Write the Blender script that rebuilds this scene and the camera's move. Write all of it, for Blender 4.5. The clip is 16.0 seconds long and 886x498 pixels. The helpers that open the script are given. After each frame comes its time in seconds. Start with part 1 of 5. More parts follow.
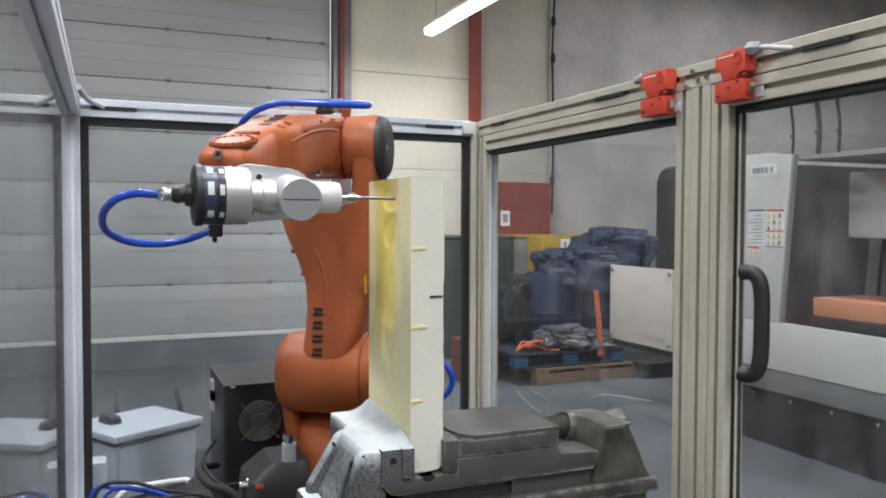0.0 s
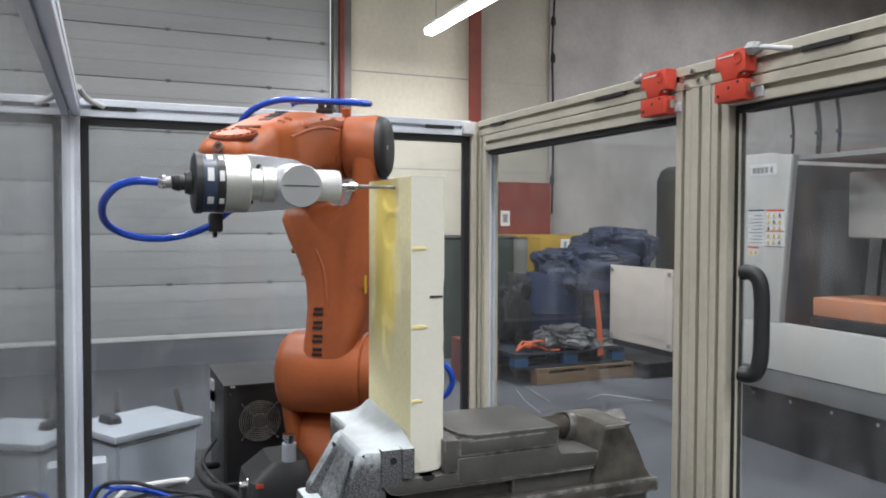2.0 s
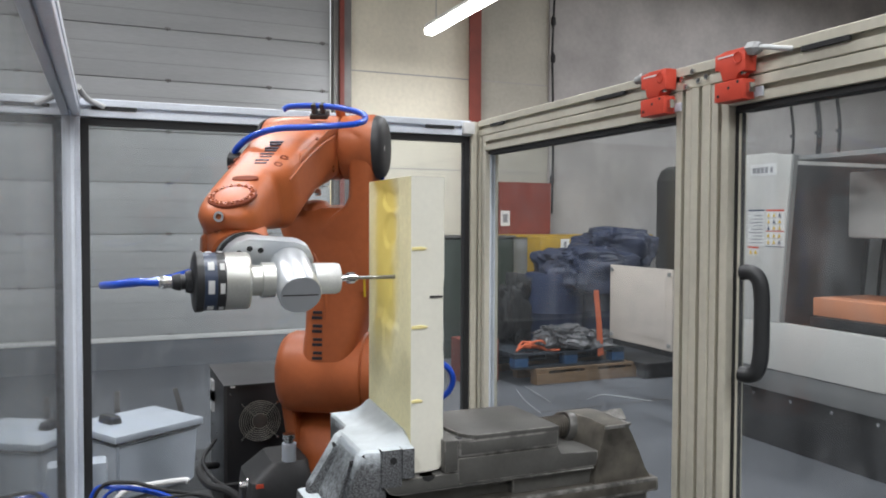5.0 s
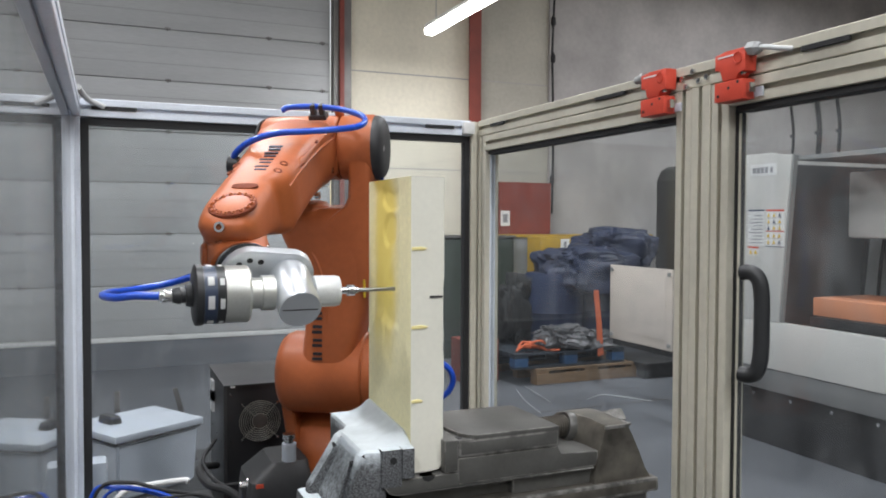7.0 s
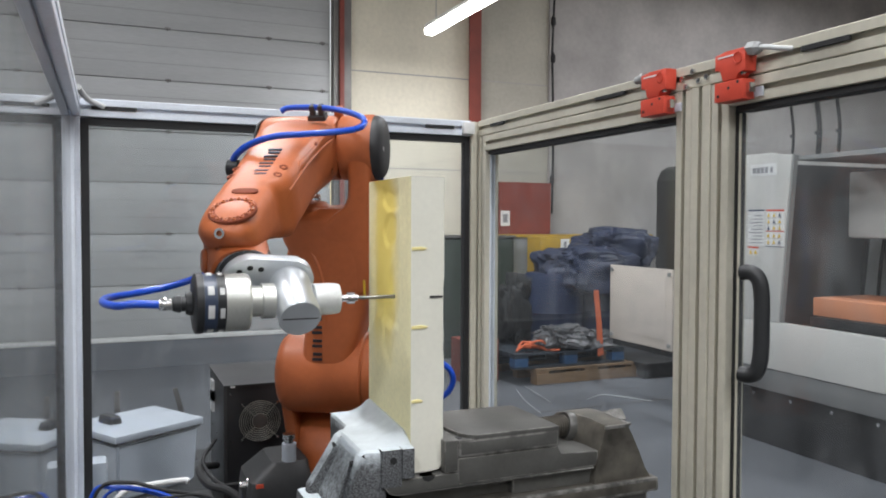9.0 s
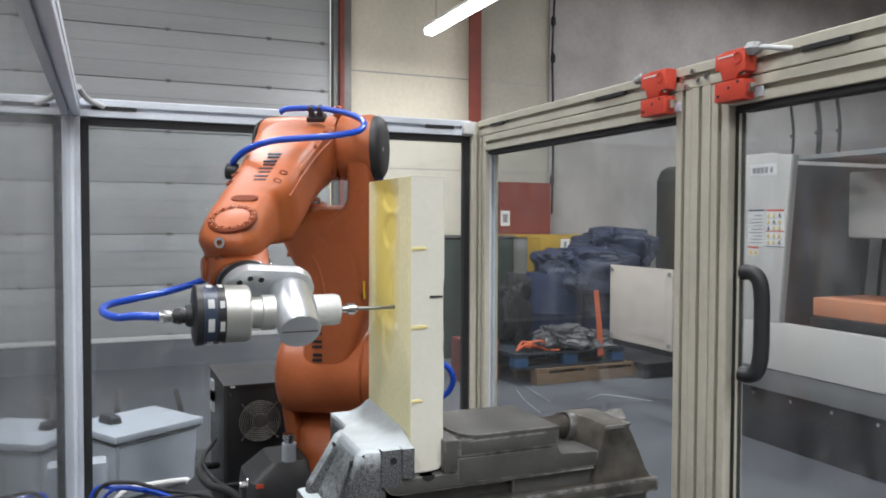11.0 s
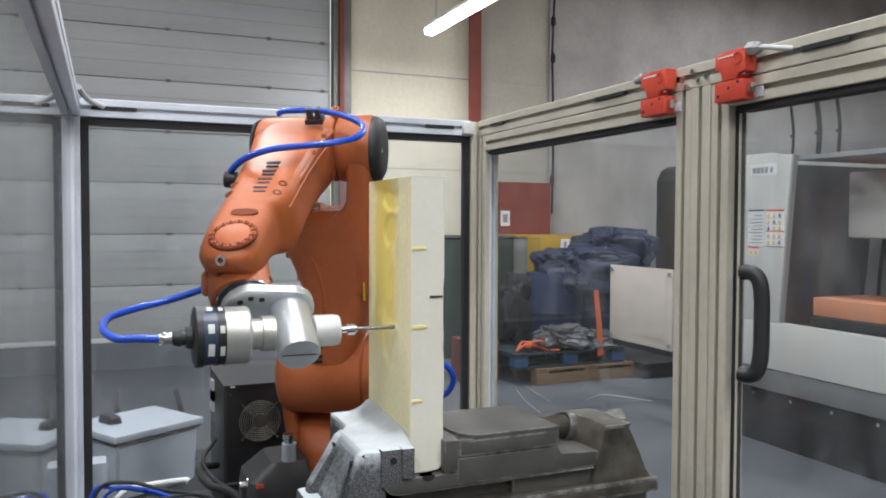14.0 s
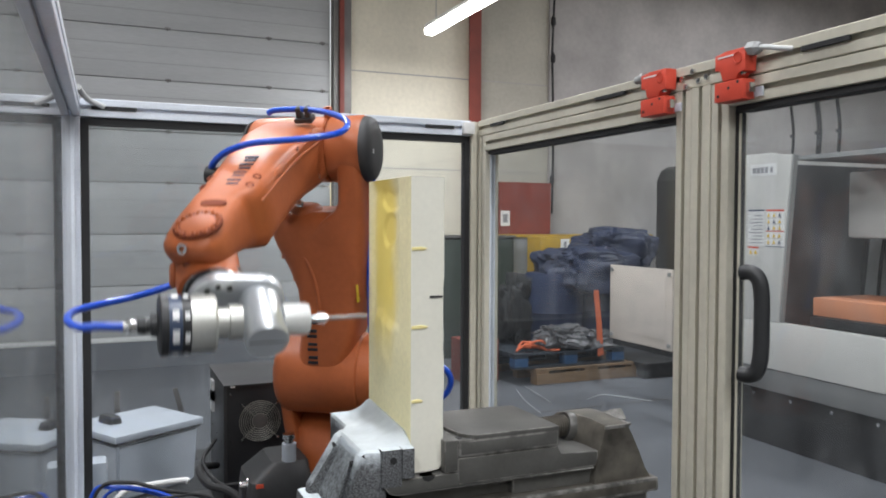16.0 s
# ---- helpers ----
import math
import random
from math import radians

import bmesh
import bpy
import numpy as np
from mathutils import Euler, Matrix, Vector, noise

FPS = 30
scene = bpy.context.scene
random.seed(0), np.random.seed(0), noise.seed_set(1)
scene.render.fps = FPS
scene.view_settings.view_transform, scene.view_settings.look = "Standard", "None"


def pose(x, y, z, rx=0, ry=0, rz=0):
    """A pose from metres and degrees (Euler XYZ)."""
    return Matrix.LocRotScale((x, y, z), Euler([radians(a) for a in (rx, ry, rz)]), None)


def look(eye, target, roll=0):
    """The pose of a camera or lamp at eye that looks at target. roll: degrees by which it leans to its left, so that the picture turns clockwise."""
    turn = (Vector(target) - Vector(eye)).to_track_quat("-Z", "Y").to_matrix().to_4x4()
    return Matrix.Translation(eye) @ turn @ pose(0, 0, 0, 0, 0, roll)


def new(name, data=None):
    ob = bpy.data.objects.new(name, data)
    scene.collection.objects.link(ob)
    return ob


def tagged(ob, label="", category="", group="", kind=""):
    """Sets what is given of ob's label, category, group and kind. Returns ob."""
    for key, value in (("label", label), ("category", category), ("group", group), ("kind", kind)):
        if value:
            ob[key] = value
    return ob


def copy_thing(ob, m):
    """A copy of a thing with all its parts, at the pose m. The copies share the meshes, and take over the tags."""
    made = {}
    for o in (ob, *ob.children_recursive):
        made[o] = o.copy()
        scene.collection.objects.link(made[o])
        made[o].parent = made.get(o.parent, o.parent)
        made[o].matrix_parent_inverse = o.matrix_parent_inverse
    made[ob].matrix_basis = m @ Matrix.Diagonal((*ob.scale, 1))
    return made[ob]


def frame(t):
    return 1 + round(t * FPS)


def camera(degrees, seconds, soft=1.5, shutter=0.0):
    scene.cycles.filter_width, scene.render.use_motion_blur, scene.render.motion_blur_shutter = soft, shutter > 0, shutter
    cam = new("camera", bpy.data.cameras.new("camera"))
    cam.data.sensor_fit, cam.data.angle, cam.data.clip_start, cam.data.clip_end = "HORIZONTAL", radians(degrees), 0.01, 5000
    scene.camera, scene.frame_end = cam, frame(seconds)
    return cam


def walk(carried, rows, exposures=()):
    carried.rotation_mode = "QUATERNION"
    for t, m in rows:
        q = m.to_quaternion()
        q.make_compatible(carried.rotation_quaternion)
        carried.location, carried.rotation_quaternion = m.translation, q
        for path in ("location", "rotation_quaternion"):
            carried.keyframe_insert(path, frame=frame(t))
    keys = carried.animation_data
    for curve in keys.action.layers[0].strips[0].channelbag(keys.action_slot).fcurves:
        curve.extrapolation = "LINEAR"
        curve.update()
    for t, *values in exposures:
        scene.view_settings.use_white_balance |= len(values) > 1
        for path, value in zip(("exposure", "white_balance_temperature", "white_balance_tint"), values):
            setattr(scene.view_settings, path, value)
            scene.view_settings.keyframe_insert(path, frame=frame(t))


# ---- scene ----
# ---- camera ----
cam = camera(58.48, 16.0, soft=1.9, shutter=0.8)
EYE = (0.0, 0.0, 1.5)
YAW, PITCH = radians(23.1), radians(2.0)
AIM = (EYE[0] + math.sin(YAW) * math.cos(PITCH), EYE[1] + math.cos(YAW) * math.cos(PITCH), EYE[2] - math.sin(PITCH))
walk(cam, [(0.0, look(EYE, AIM, 0.23)), (16.0, look(EYE, AIM, 0.23))], exposures=[(0.0, 0.0), (16.0, 0.0)])

# ---- light ----
world = bpy.data.worlds.new("world")
scene.world = world
world.use_nodes = True
sky = world.node_tree.nodes.new("ShaderNodeTexSky")
sky.sky_type, sky.sun_disc, sky.sun_elevation = "NISHITA", False, radians(30)
world.node_tree.links.new(sky.outputs[0], world.node_tree.nodes["Background"].inputs[0])
world.node_tree.nodes["Background"].inputs[1].default_value = 0.08

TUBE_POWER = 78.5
# Only the first batten hangs in view; the other nine are added fill.
TUBES_AND_FILL = [(3.05, 6.75, 3.42), (0.2, 4.6, 4.7), (0.6, 0.8, 4.7), (-1.9, 2.4, 4.7), (3.4, 3.0, 4.7), (6.3, 5.2, 4.7), (8.2, 6.0, 4.7), (-1.7, -1.2, 4.7), (1.4, -2.0, 4.3), (-0.6, -3.4, 4.3)]


# ---- materials ----
def material(name, color, rough=0.5, metal=0.0, var=0.12, scale=8.0, bump=0.0, bump_scale=120.0, dark=None, emit=0.0, stretch=(1, 1, 1), spread=0.25, coat=0.0, transmission=0.0, ior=1.45, fine=0.06):
    """Colour mottled at two scales, roughness that varies, fine relief."""
    m = bpy.data.materials.new(name)
    m.use_nodes = True
    nt = m.node_tree
    b = nt.nodes["Principled BSDF"]
    tc = nt.nodes.new("ShaderNodeTexCoord")
    mp = nt.nodes.new("ShaderNodeMapping")
    mp.inputs["Scale"].default_value = stretch
    nt.links.new(tc.outputs["Object"], mp.inputs["Vector"])
    big = nt.nodes.new("ShaderNodeTexNoise")
    big.inputs["Scale"].default_value, big.inputs["Detail"].default_value = scale, 5
    small = nt.nodes.new("ShaderNodeTexNoise")
    small.inputs["Scale"].default_value, small.inputs["Detail"].default_value = scale * 14, 3
    for n in (big, small):
        nt.links.new(mp.outputs[0], n.inputs["Vector"])
    lo = dark or tuple(c * (1 - 2.2 * var) for c in color)
    ramp = nt.nodes.new("ShaderNodeValToRGB")
    ramp.color_ramp.elements[0].position, ramp.color_ramp.elements[0].color = 0.5 - spread, (*[max(c, 0) for c in lo], 1)
    ramp.color_ramp.elements[1].position, ramp.color_ramp.elements[1].color = 0.5 + spread, (*color, 1)
    nt.links.new(big.outputs[0], ramp.inputs[0])
    hsv = nt.nodes.new("ShaderNodeHueSaturation")
    mr = nt.nodes.new("ShaderNodeMapRange")
    mr.inputs["To Min"].default_value, mr.inputs["To Max"].default_value = 1 - fine * 2, 1 + fine * 2
    nt.links.new(small.outputs[0], mr.inputs["Value"])
    nt.links.new(mr.outputs[0], hsv.inputs["Value"])
    nt.links.new(ramp.outputs[0], hsv.inputs["Color"])
    nt.links.new(hsv.outputs[0], b.inputs["Base Color"])
    rr = nt.nodes.new("ShaderNodeMapRange")
    rr.inputs["To Min"].default_value, rr.inputs["To Max"].default_value = max(rough - 0.1, 0.03), min(rough + 0.12, 1)
    nt.links.new(big.outputs[0], rr.inputs["Value"])
    nt.links.new(rr.outputs[0], b.inputs["Roughness"])
    b.inputs["Metallic"].default_value = metal
    b.inputs["Coat Weight"].default_value = coat
    b.inputs["Transmission Weight"].default_value = transmission
    b.inputs["IOR"].default_value = ior
    if bump:
        bn = nt.nodes.new("ShaderNodeTexNoise")
        bn.inputs["Scale"].default_value, bn.inputs["Detail"].default_value = bump_scale, 4
        nt.links.new(mp.outputs[0], bn.inputs["Vector"])
        bp = nt.nodes.new("ShaderNodeBump")
        bp.inputs["Strength"].default_value, bp.inputs["Distance"].default_value = bump, 0.002
        nt.links.new(bn.outputs[0], bp.inputs["Height"])
        nt.links.new(bp.outputs[0], b.inputs["Normal"])
    if emit:
        b.inputs["Emission Color"].default_value = (*color, 1)
        b.inputs["Emission Strength"].default_value = emit
    return m


def acrylic(name, haze=0.05, rough=0.012, streak=(30, 14, 0.6)):
    """Clear sheet: a thin white film, dust and painted reflection haze, over real transparency and a glossy face."""
    m = bpy.data.materials.new(name)
    m.use_nodes = True
    nt = m.node_tree
    nt.nodes.remove(nt.nodes["Principled BSDF"])
    out = nt.nodes["Material Output"]
    clear = nt.nodes.new("ShaderNodeBsdfTransparent")
    clear.inputs[0].default_value = (0.93, 0.95, 0.955, 1)
    dust = nt.nodes.new("ShaderNodeBsdfDiffuse")
    dust.inputs[0].default_value = (0.62, 0.64, 0.66, 1)
    gloss = nt.nodes.new("ShaderNodeBsdfGlossy")
    gloss.inputs["Roughness"].default_value = rough
    tc = nt.nodes.new("ShaderNodeTexCoord")
    mp = nt.nodes.new("ShaderNodeMapping")
    mp.inputs["Scale"].default_value = streak
    n = nt.nodes.new("ShaderNodeTexNoise")
    n.inputs["Scale"].default_value, n.inputs["Detail"].default_value = 2.2, 6
    mr = nt.nodes.new("ShaderNodeMapRange")
    mr.inputs["From Min"].default_value, mr.inputs["From Max"].default_value = 0.35, 0.8
    mr.inputs["To Min"].default_value, mr.inputs["To Max"].default_value = haze * 0.25, haze * 2.8
    nt.links.new(tc.outputs["Object"], mp.inputs[0])
    nt.links.new(mp.outputs[0], n.inputs["Vector"])
    nt.links.new(n.outputs[0], mr.inputs["Value"])
    # wiped smears and hand marks
    smear = nt.nodes.new("ShaderNodeTexNoise")
    smear.inputs["Scale"].default_value, smear.inputs["Detail"].default_value, smear.inputs["Distortion"].default_value = 5.5, 7, 1.2
    nt.links.new(tc.outputs["Object"], smear.inputs["Vector"])
    sm = nt.nodes.new("ShaderNodeMapRange")
    sm.inputs["From Min"].default_value, sm.inputs["From Max"].default_value = 0.52, 0.78
    sm.inputs["To Max"].default_value = 0.075
    nt.links.new(smear.outputs[0], sm.inputs["Value"])
    dirt_and_haze = nt.nodes.new("ShaderNodeMath")
    nt.links.new(mr.outputs[0], dirt_and_haze.inputs[0])
    nt.links.new(sm.outputs[0], dirt_and_haze.inputs[1])
    film = nt.nodes.new("ShaderNodeMixShader")
    nt.links.new(dirt_and_haze.outputs[0], film.inputs[0])
    nt.links.new(clear.outputs[0], film.inputs[1])
    nt.links.new(dust.outputs[0], film.inputs[2])
    lw = nt.nodes.new("ShaderNodeLayerWeight")
    lw.inputs[0].default_value = 0.5
    pw = nt.nodes.new("ShaderNodeMath")
    pw.operation, pw.inputs[1].default_value = "POWER", 5.0
    nt.links.new(lw.outputs["Facing"], pw.inputs[0])
    sh = nt.nodes.new("ShaderNodeMath")
    sh.operation, sh.inputs[1].default_value, sh.inputs[2].default_value = "MULTIPLY_ADD", 0.92, 0.036
    nt.links.new(pw.outputs[0], sh.inputs[0])
    face = nt.nodes.new("ShaderNodeMixShader")
    nt.links.new(sh.outputs[0], face.inputs[0])
    nt.links.new(film.outputs[0], face.inputs[1])
    nt.links.new(gloss.outputs[0], face.inputs[2])
    nt.links.new(face.outputs[0], out.inputs[0])
    return m


M = dict(
    orange=material("orange_enamel", (0.435, 0.114, 0.036), 0.43, var=0.07, scale=6, bump=0.08, bump_scale=260, coat=0.0),
    # darker copy of the enamel that puts the shade of recesses into colour
    orange_shade=material("orange_recess_shade", (0.19, 0.038, 0.012), 0.8, var=0.1),
    black=material("black_plastic", (0.026, 0.027, 0.029), 0.42, var=0.15, scale=20),
    rubber=material("black_rubber", (0.020, 0.020, 0.021), 0.65, var=0.1),
    charcoal=material("charcoal_casting", (0.042, 0.042, 0.044), 0.5, var=0.2, bump=0.1),
    ink=material("dark_print", (0.03, 0.025, 0.03), 0.5, var=0.05),
    blueink=material("blue_grey_print", (0.06, 0.062, 0.085), 0.75, var=0.05),
    alu=material("anodised_aluminium", (0.77, 0.82, 0.90), 0.36, metal=0.25, var=0.05, scale=4, stretch=(3, 3, 3)),
    alu_warm=material("beige_aluminium", (0.605, 0.575, 0.48), 0.42, metal=0.2, var=0.06, scale=4),
    machined=material("machined_aluminium", (0.66, 0.685, 0.715), 0.36, metal=0.75, var=0.03, scale=30, fine=0.02),
    satin=material("satin_grey_metal", (0.58, 0.585, 0.55), 0.36, metal=0.6, var=0.05, scale=20),
    nose=material("pale_nylon", (0.66, 0.67, 0.65), 0.4, metal=0.15, var=0.04, scale=20),
    steel=material("bright_steel", (0.7, 0.7, 0.7), 0.18, metal=1.0, var=0.05, scale=30),
    cutter_steel=material("tool_steel", (0.30, 0.29, 0.27), 0.3, metal=0.8, var=0.1, scale=60),
    blue_hose=material("blue_air_hose", (0.012, 0.075, 0.52), 0.28, var=0.05, scale=10, coat=0.3),
    foam_white=material("white_foam", (0.80, 0.78, 0.68), 0.85, var=0.04, scale=9, bump=0.1, bump_scale=400, fine=0.025),
    foam_yellow=material("yellow_foam", (0.88, 0.81, 0.50), 0.8, var=0.03, scale=9, dark=(0.84, 0.77, 0.48), bump=0.2, bump_scale=400),
    foam_powder=material("foam_powder", (0.62, 0.67, 0.70), 0.9, var=0.08, scale=40, bump=0.25, bump_scale=500, fine=0.05),
    foam_deep=material("deep_yellow_foam", (0.78, 0.66, 0.26), 0.8, var=0.1, scale=18, dark=(0.78, 0.70, 0.36), bump=0.3, bump_scale=400),
    iron=material("grey_machine_iron", (0.142, 0.140, 0.133), 0.46, metal=0.4, var=0.3, scale=16, dark=(0.075, 0.073, 0.068), bump=0.12, bump_scale=160),
    iron_edge=material("rubbed_iron_edge", (0.30, 0.29, 0.275), 0.4, metal=0.55, var=0.3, scale=55, dark=(0.12, 0.117, 0.11), spread=0.10),
    iron_worn=material("worn_edge_iron", (0.18, 0.165, 0.14), 0.40, metal=0.5, var=0.2, scale=30, dark=(0.060, 0.055, 0.048), bump=0.15, bump_scale=120),
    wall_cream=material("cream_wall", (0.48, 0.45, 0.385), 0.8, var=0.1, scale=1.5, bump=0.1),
    # the same cream with the lamp's brightening put into its colour
    wall_lit=material("lit_cream_panel", (0.78, 0.72, 0.59), 0.75, var=0.07, scale=1.5, bump=0.08),
    wall_grey=material("grey_block_wall", (0.49, 0.462, 0.447), 0.85, var=0.17, scale=1.3, bump=0.25, bump_scale=60),
    concrete=material("worn_concrete", (0.135, 0.143, 0.160), 0.5, var=0.16, scale=1.6, bump=0.12, bump_scale=40),
    lower_band=material("grey_lower_band", (0.165, 0.175, 0.195), 0.7, var=0.12, scale=2.5, stretch=(0.6, 1, 5)),
    door_panel=material("pale_metal_door", (0.425, 0.432, 0.437), 0.5, metal=0.12, var=0.07, scale=1.4, stretch=(0.5, 1, 4), bump=0.04),
    ceiling=material("ceiling_sheet", (0.5, 0.5, 0.5), 0.8, var=0.05),
    red_steel=material("oxide_red_steel", (0.23, 0.045, 0.03), 0.55, var=0.14, scale=5),
    frame_grey=material("door_track_grey", (0.16, 0.15, 0.145), 0.45, metal=0.4, var=0.15),
    red_switch=material("red_plastic_switch", (0.62, 0.07, 0.04), 0.42, var=0.08, scale=30),
    cable_grey=material("grey_cable", (0.55, 0.56, 0.56), 0.45, var=0.04),
    white_paint=material("white_machine_paint", (0.62, 0.61, 0.585), 0.38, var=0.05, scale=2),
    beige_paint=material("beige_machine_paint", (0.70, 0.62, 0.55), 0.45, var=0.07, scale=3, stretch=(1, 1, 3)),
    grey_paint=material("grey_machine_paint", (0.30, 0.305, 0.305), 0.42, var=0.06, scale=2),
    wire=material("dull_plated_wire", (0.30, 0.29, 0.26), 0.6, metal=0.5, var=0.1, scale=40),
    apron_grey=material("dark_grey_machine_paint", (0.20, 0.203, 0.205), 0.45, var=0.1, scale=2.5),
    black_paint=material("black_machine_paint", (0.022, 0.022, 0.024), 0.4, var=0.2, scale=3),
    dark_interior=material("dark_machine_interior", (0.115, 0.115, 0.118), 0.85, var=0.3, scale=2.2),
    orange_block=material("orange_tooling_board", (0.66, 0.27, 0.14), 0.75, var=0.08, scale=8),
    white_plastic=material("white_plastic_lid", (0.48, 0.515, 0.575), 0.4, var=0.04, scale=5),
    paper=material("paper_label", (0.75, 0.75, 0.74), 0.7, var=0.03),
    print_grey=material("grey_print", (0.25, 0.25, 0.27), 0.7, var=0.03),
    label_yellow=material("yellow_label", (0.75, 0.5, 0.03), 0.6, var=0.05),
    label_red=material("red_label", (0.6, 0.08, 0.04), 0.6, var=0.05),
    tarp=material("navy_tarpaulin", (0.020, 0.031, 0.075), 0.5, var=0.4, scale=5, dark=(0.008, 0.012, 0.03), bump=0.8, bump_scale=22),
    drum_blue=material("dark_blue_drum", (0.013, 0.026, 0.075), 0.65, var=0.2, scale=3),
    pallet_blue=material("dark_blue_grey_pallet", (0.035, 0.045, 0.06), 0.7, var=0.25, scale=6),
    pallet_bright=material("blue_pallet_block", (0.04, 0.11, 0.24), 0.6, var=0.2, scale=8),
    wood=material("raw_pallet_wood", (0.26, 0.17, 0.10), 0.75, var=0.2, scale=6, stretch=(1, 8, 8), bump=0.2),
    strap=material("orange_strap", (0.75, 0.16, 0.06), 0.55, var=0.06),
    film=material("crumpled_clear_film", (0.15, 0.15, 0.158), 0.22, var=0.2, scale=14, bump=1.0, bump_scale=26),
    yellow_bin=material("yellow_metal_bin", (0.55, 0.34, 0.04), 0.5, var=0.15, scale=6),
    green=material("dark_green_cabinet", (0.04, 0.056, 0.045), 0.5, var=0.2, scale=4),
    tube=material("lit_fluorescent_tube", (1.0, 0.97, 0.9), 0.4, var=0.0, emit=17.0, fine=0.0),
    enamel=material("white_enamel", (0.7, 0.7, 0.69), 0.4, var=0.03),
    cell_base=material("dark_steel_deck", (0.06, 0.06, 0.062), 0.5, metal=0.4, var=0.25, scale=7, bump=0.1),
    # blue of the printed stickers, also a painted reflection on the spindle
    blue_print_and_sheen=material("blue_band_and_sheen", (0.045, 0.065, 0.115), 0.35, var=0.1, scale=40),
    # hazy_near: its stronger white film also paints in the haze of reflections
    hazy=acrylic("hazy_acrylic", 0.012), hazy_back=acrylic("dull_acrylic", 0.055, 0.012, (1.6, 1.6, 0.5)), hazy_near=acrylic("streaked_acrylic", 0.032, 0.012, (5, 5, 1.2)), dusty=acrylic("dusty_acrylic", 0.22, 0.03, (20, 4.5, 0.35)),
)


def dusty_iron(name="dusty_cast_iron", drift=0.75):
    """Rough grey casting with white foam dust where it faces up."""
    m = material(name, (0.17, 0.176, 0.184), 0.75, metal=0.0, dark=(0.040, 0.041, 0.044), scale=430, spread=0.16, bump=1.0, bump_scale=420, fine=0.15)
    nt = m.node_tree
    b = nt.nodes["Principled BSDF"]
    was = b.inputs["Base Color"].links[0].from_socket
    geo = nt.nodes.new("ShaderNodeNewGeometry")
    sep = nt.nodes.new("ShaderNodeSeparateXYZ")
    nt.links.new(geo.outputs["Normal"], sep.inputs[0])
    no = nt.nodes.new("ShaderNodeTexNoise")
    no.inputs["Scale"].default_value, no.inputs["Detail"].default_value = 160, 4
    tc = nt.nodes.new("ShaderNodeTexCoord")
    nt.links.new(tc.outputs["Object"], no.inputs["Vector"])
    add = nt.nodes.new("ShaderNodeMath")
    add.operation = "MULTIPLY_ADD"
    nt.links.new(no.outputs[0], add.inputs[0])
    add.inputs[1].default_value = 0.55
    nt.links.new(sep.outputs[2], add.inputs[2])
    # dust settled thicker near the top of the casting, in soft drifts
    osep = nt.nodes.new("ShaderNodeSeparateXYZ")
    nt.links.new(tc.outputs["Object"], osep.inputs[0])
    wide = nt.nodes.new("ShaderNodeTexNoise")
    wide.inputs["Scale"].default_value, wide.inputs["Detail"].default_value = 26, 5
    nt.links.new(tc.outputs["Object"], wide.inputs["Vector"])
    off = nt.nodes.new("ShaderNodeMath")
    off.operation, off.inputs[1].default_value = "MULTIPLY_ADD", 0.05
    nt.links.new(wide.outputs[0], off.inputs[0])
    nt.links.new(osep.outputs[2], off.inputs[2])
    hi = nt.nodes.new("ShaderNodeMapRange")
    hi.interpolation_type = "SMOOTHSTEP"
    hi.inputs["From Min"].default_value, hi.inputs["From Max"].default_value = 0.155, 0.207
    hi.inputs["To Max"].default_value = drift
    nt.links.new(off.outputs[0], hi.inputs["Value"])
    both = nt.nodes.new("ShaderNodeMath")
    nt.links.new(add.outputs[0], both.inputs[0])
    nt.links.new(hi.outputs[0], both.inputs[1])
    mr = nt.nodes.new("ShaderNodeMapRange")
    mr.inputs["From Min"].default_value, mr.inputs["From Max"].default_value = 0.58, 1.16
    nt.links.new(both.outputs[0], mr.inputs["Value"])
    mix = nt.nodes.new("ShaderNodeMix")
    mix.data_type = "RGBA"
    mix.inputs[7].default_value = (0.61, 0.665, 0.70, 1)
    nt.links.new(mr.outputs[0], mix.inputs[0])
    nt.links.new(was, mix.inputs[6])
    nt.links.new(mix.outputs[2], b.inputs["Base Color"])
    return m


M["dust_iron"] = dusty_iron()
M["plain_iron"] = dusty_iron("rough_cast_iron", 0.0)


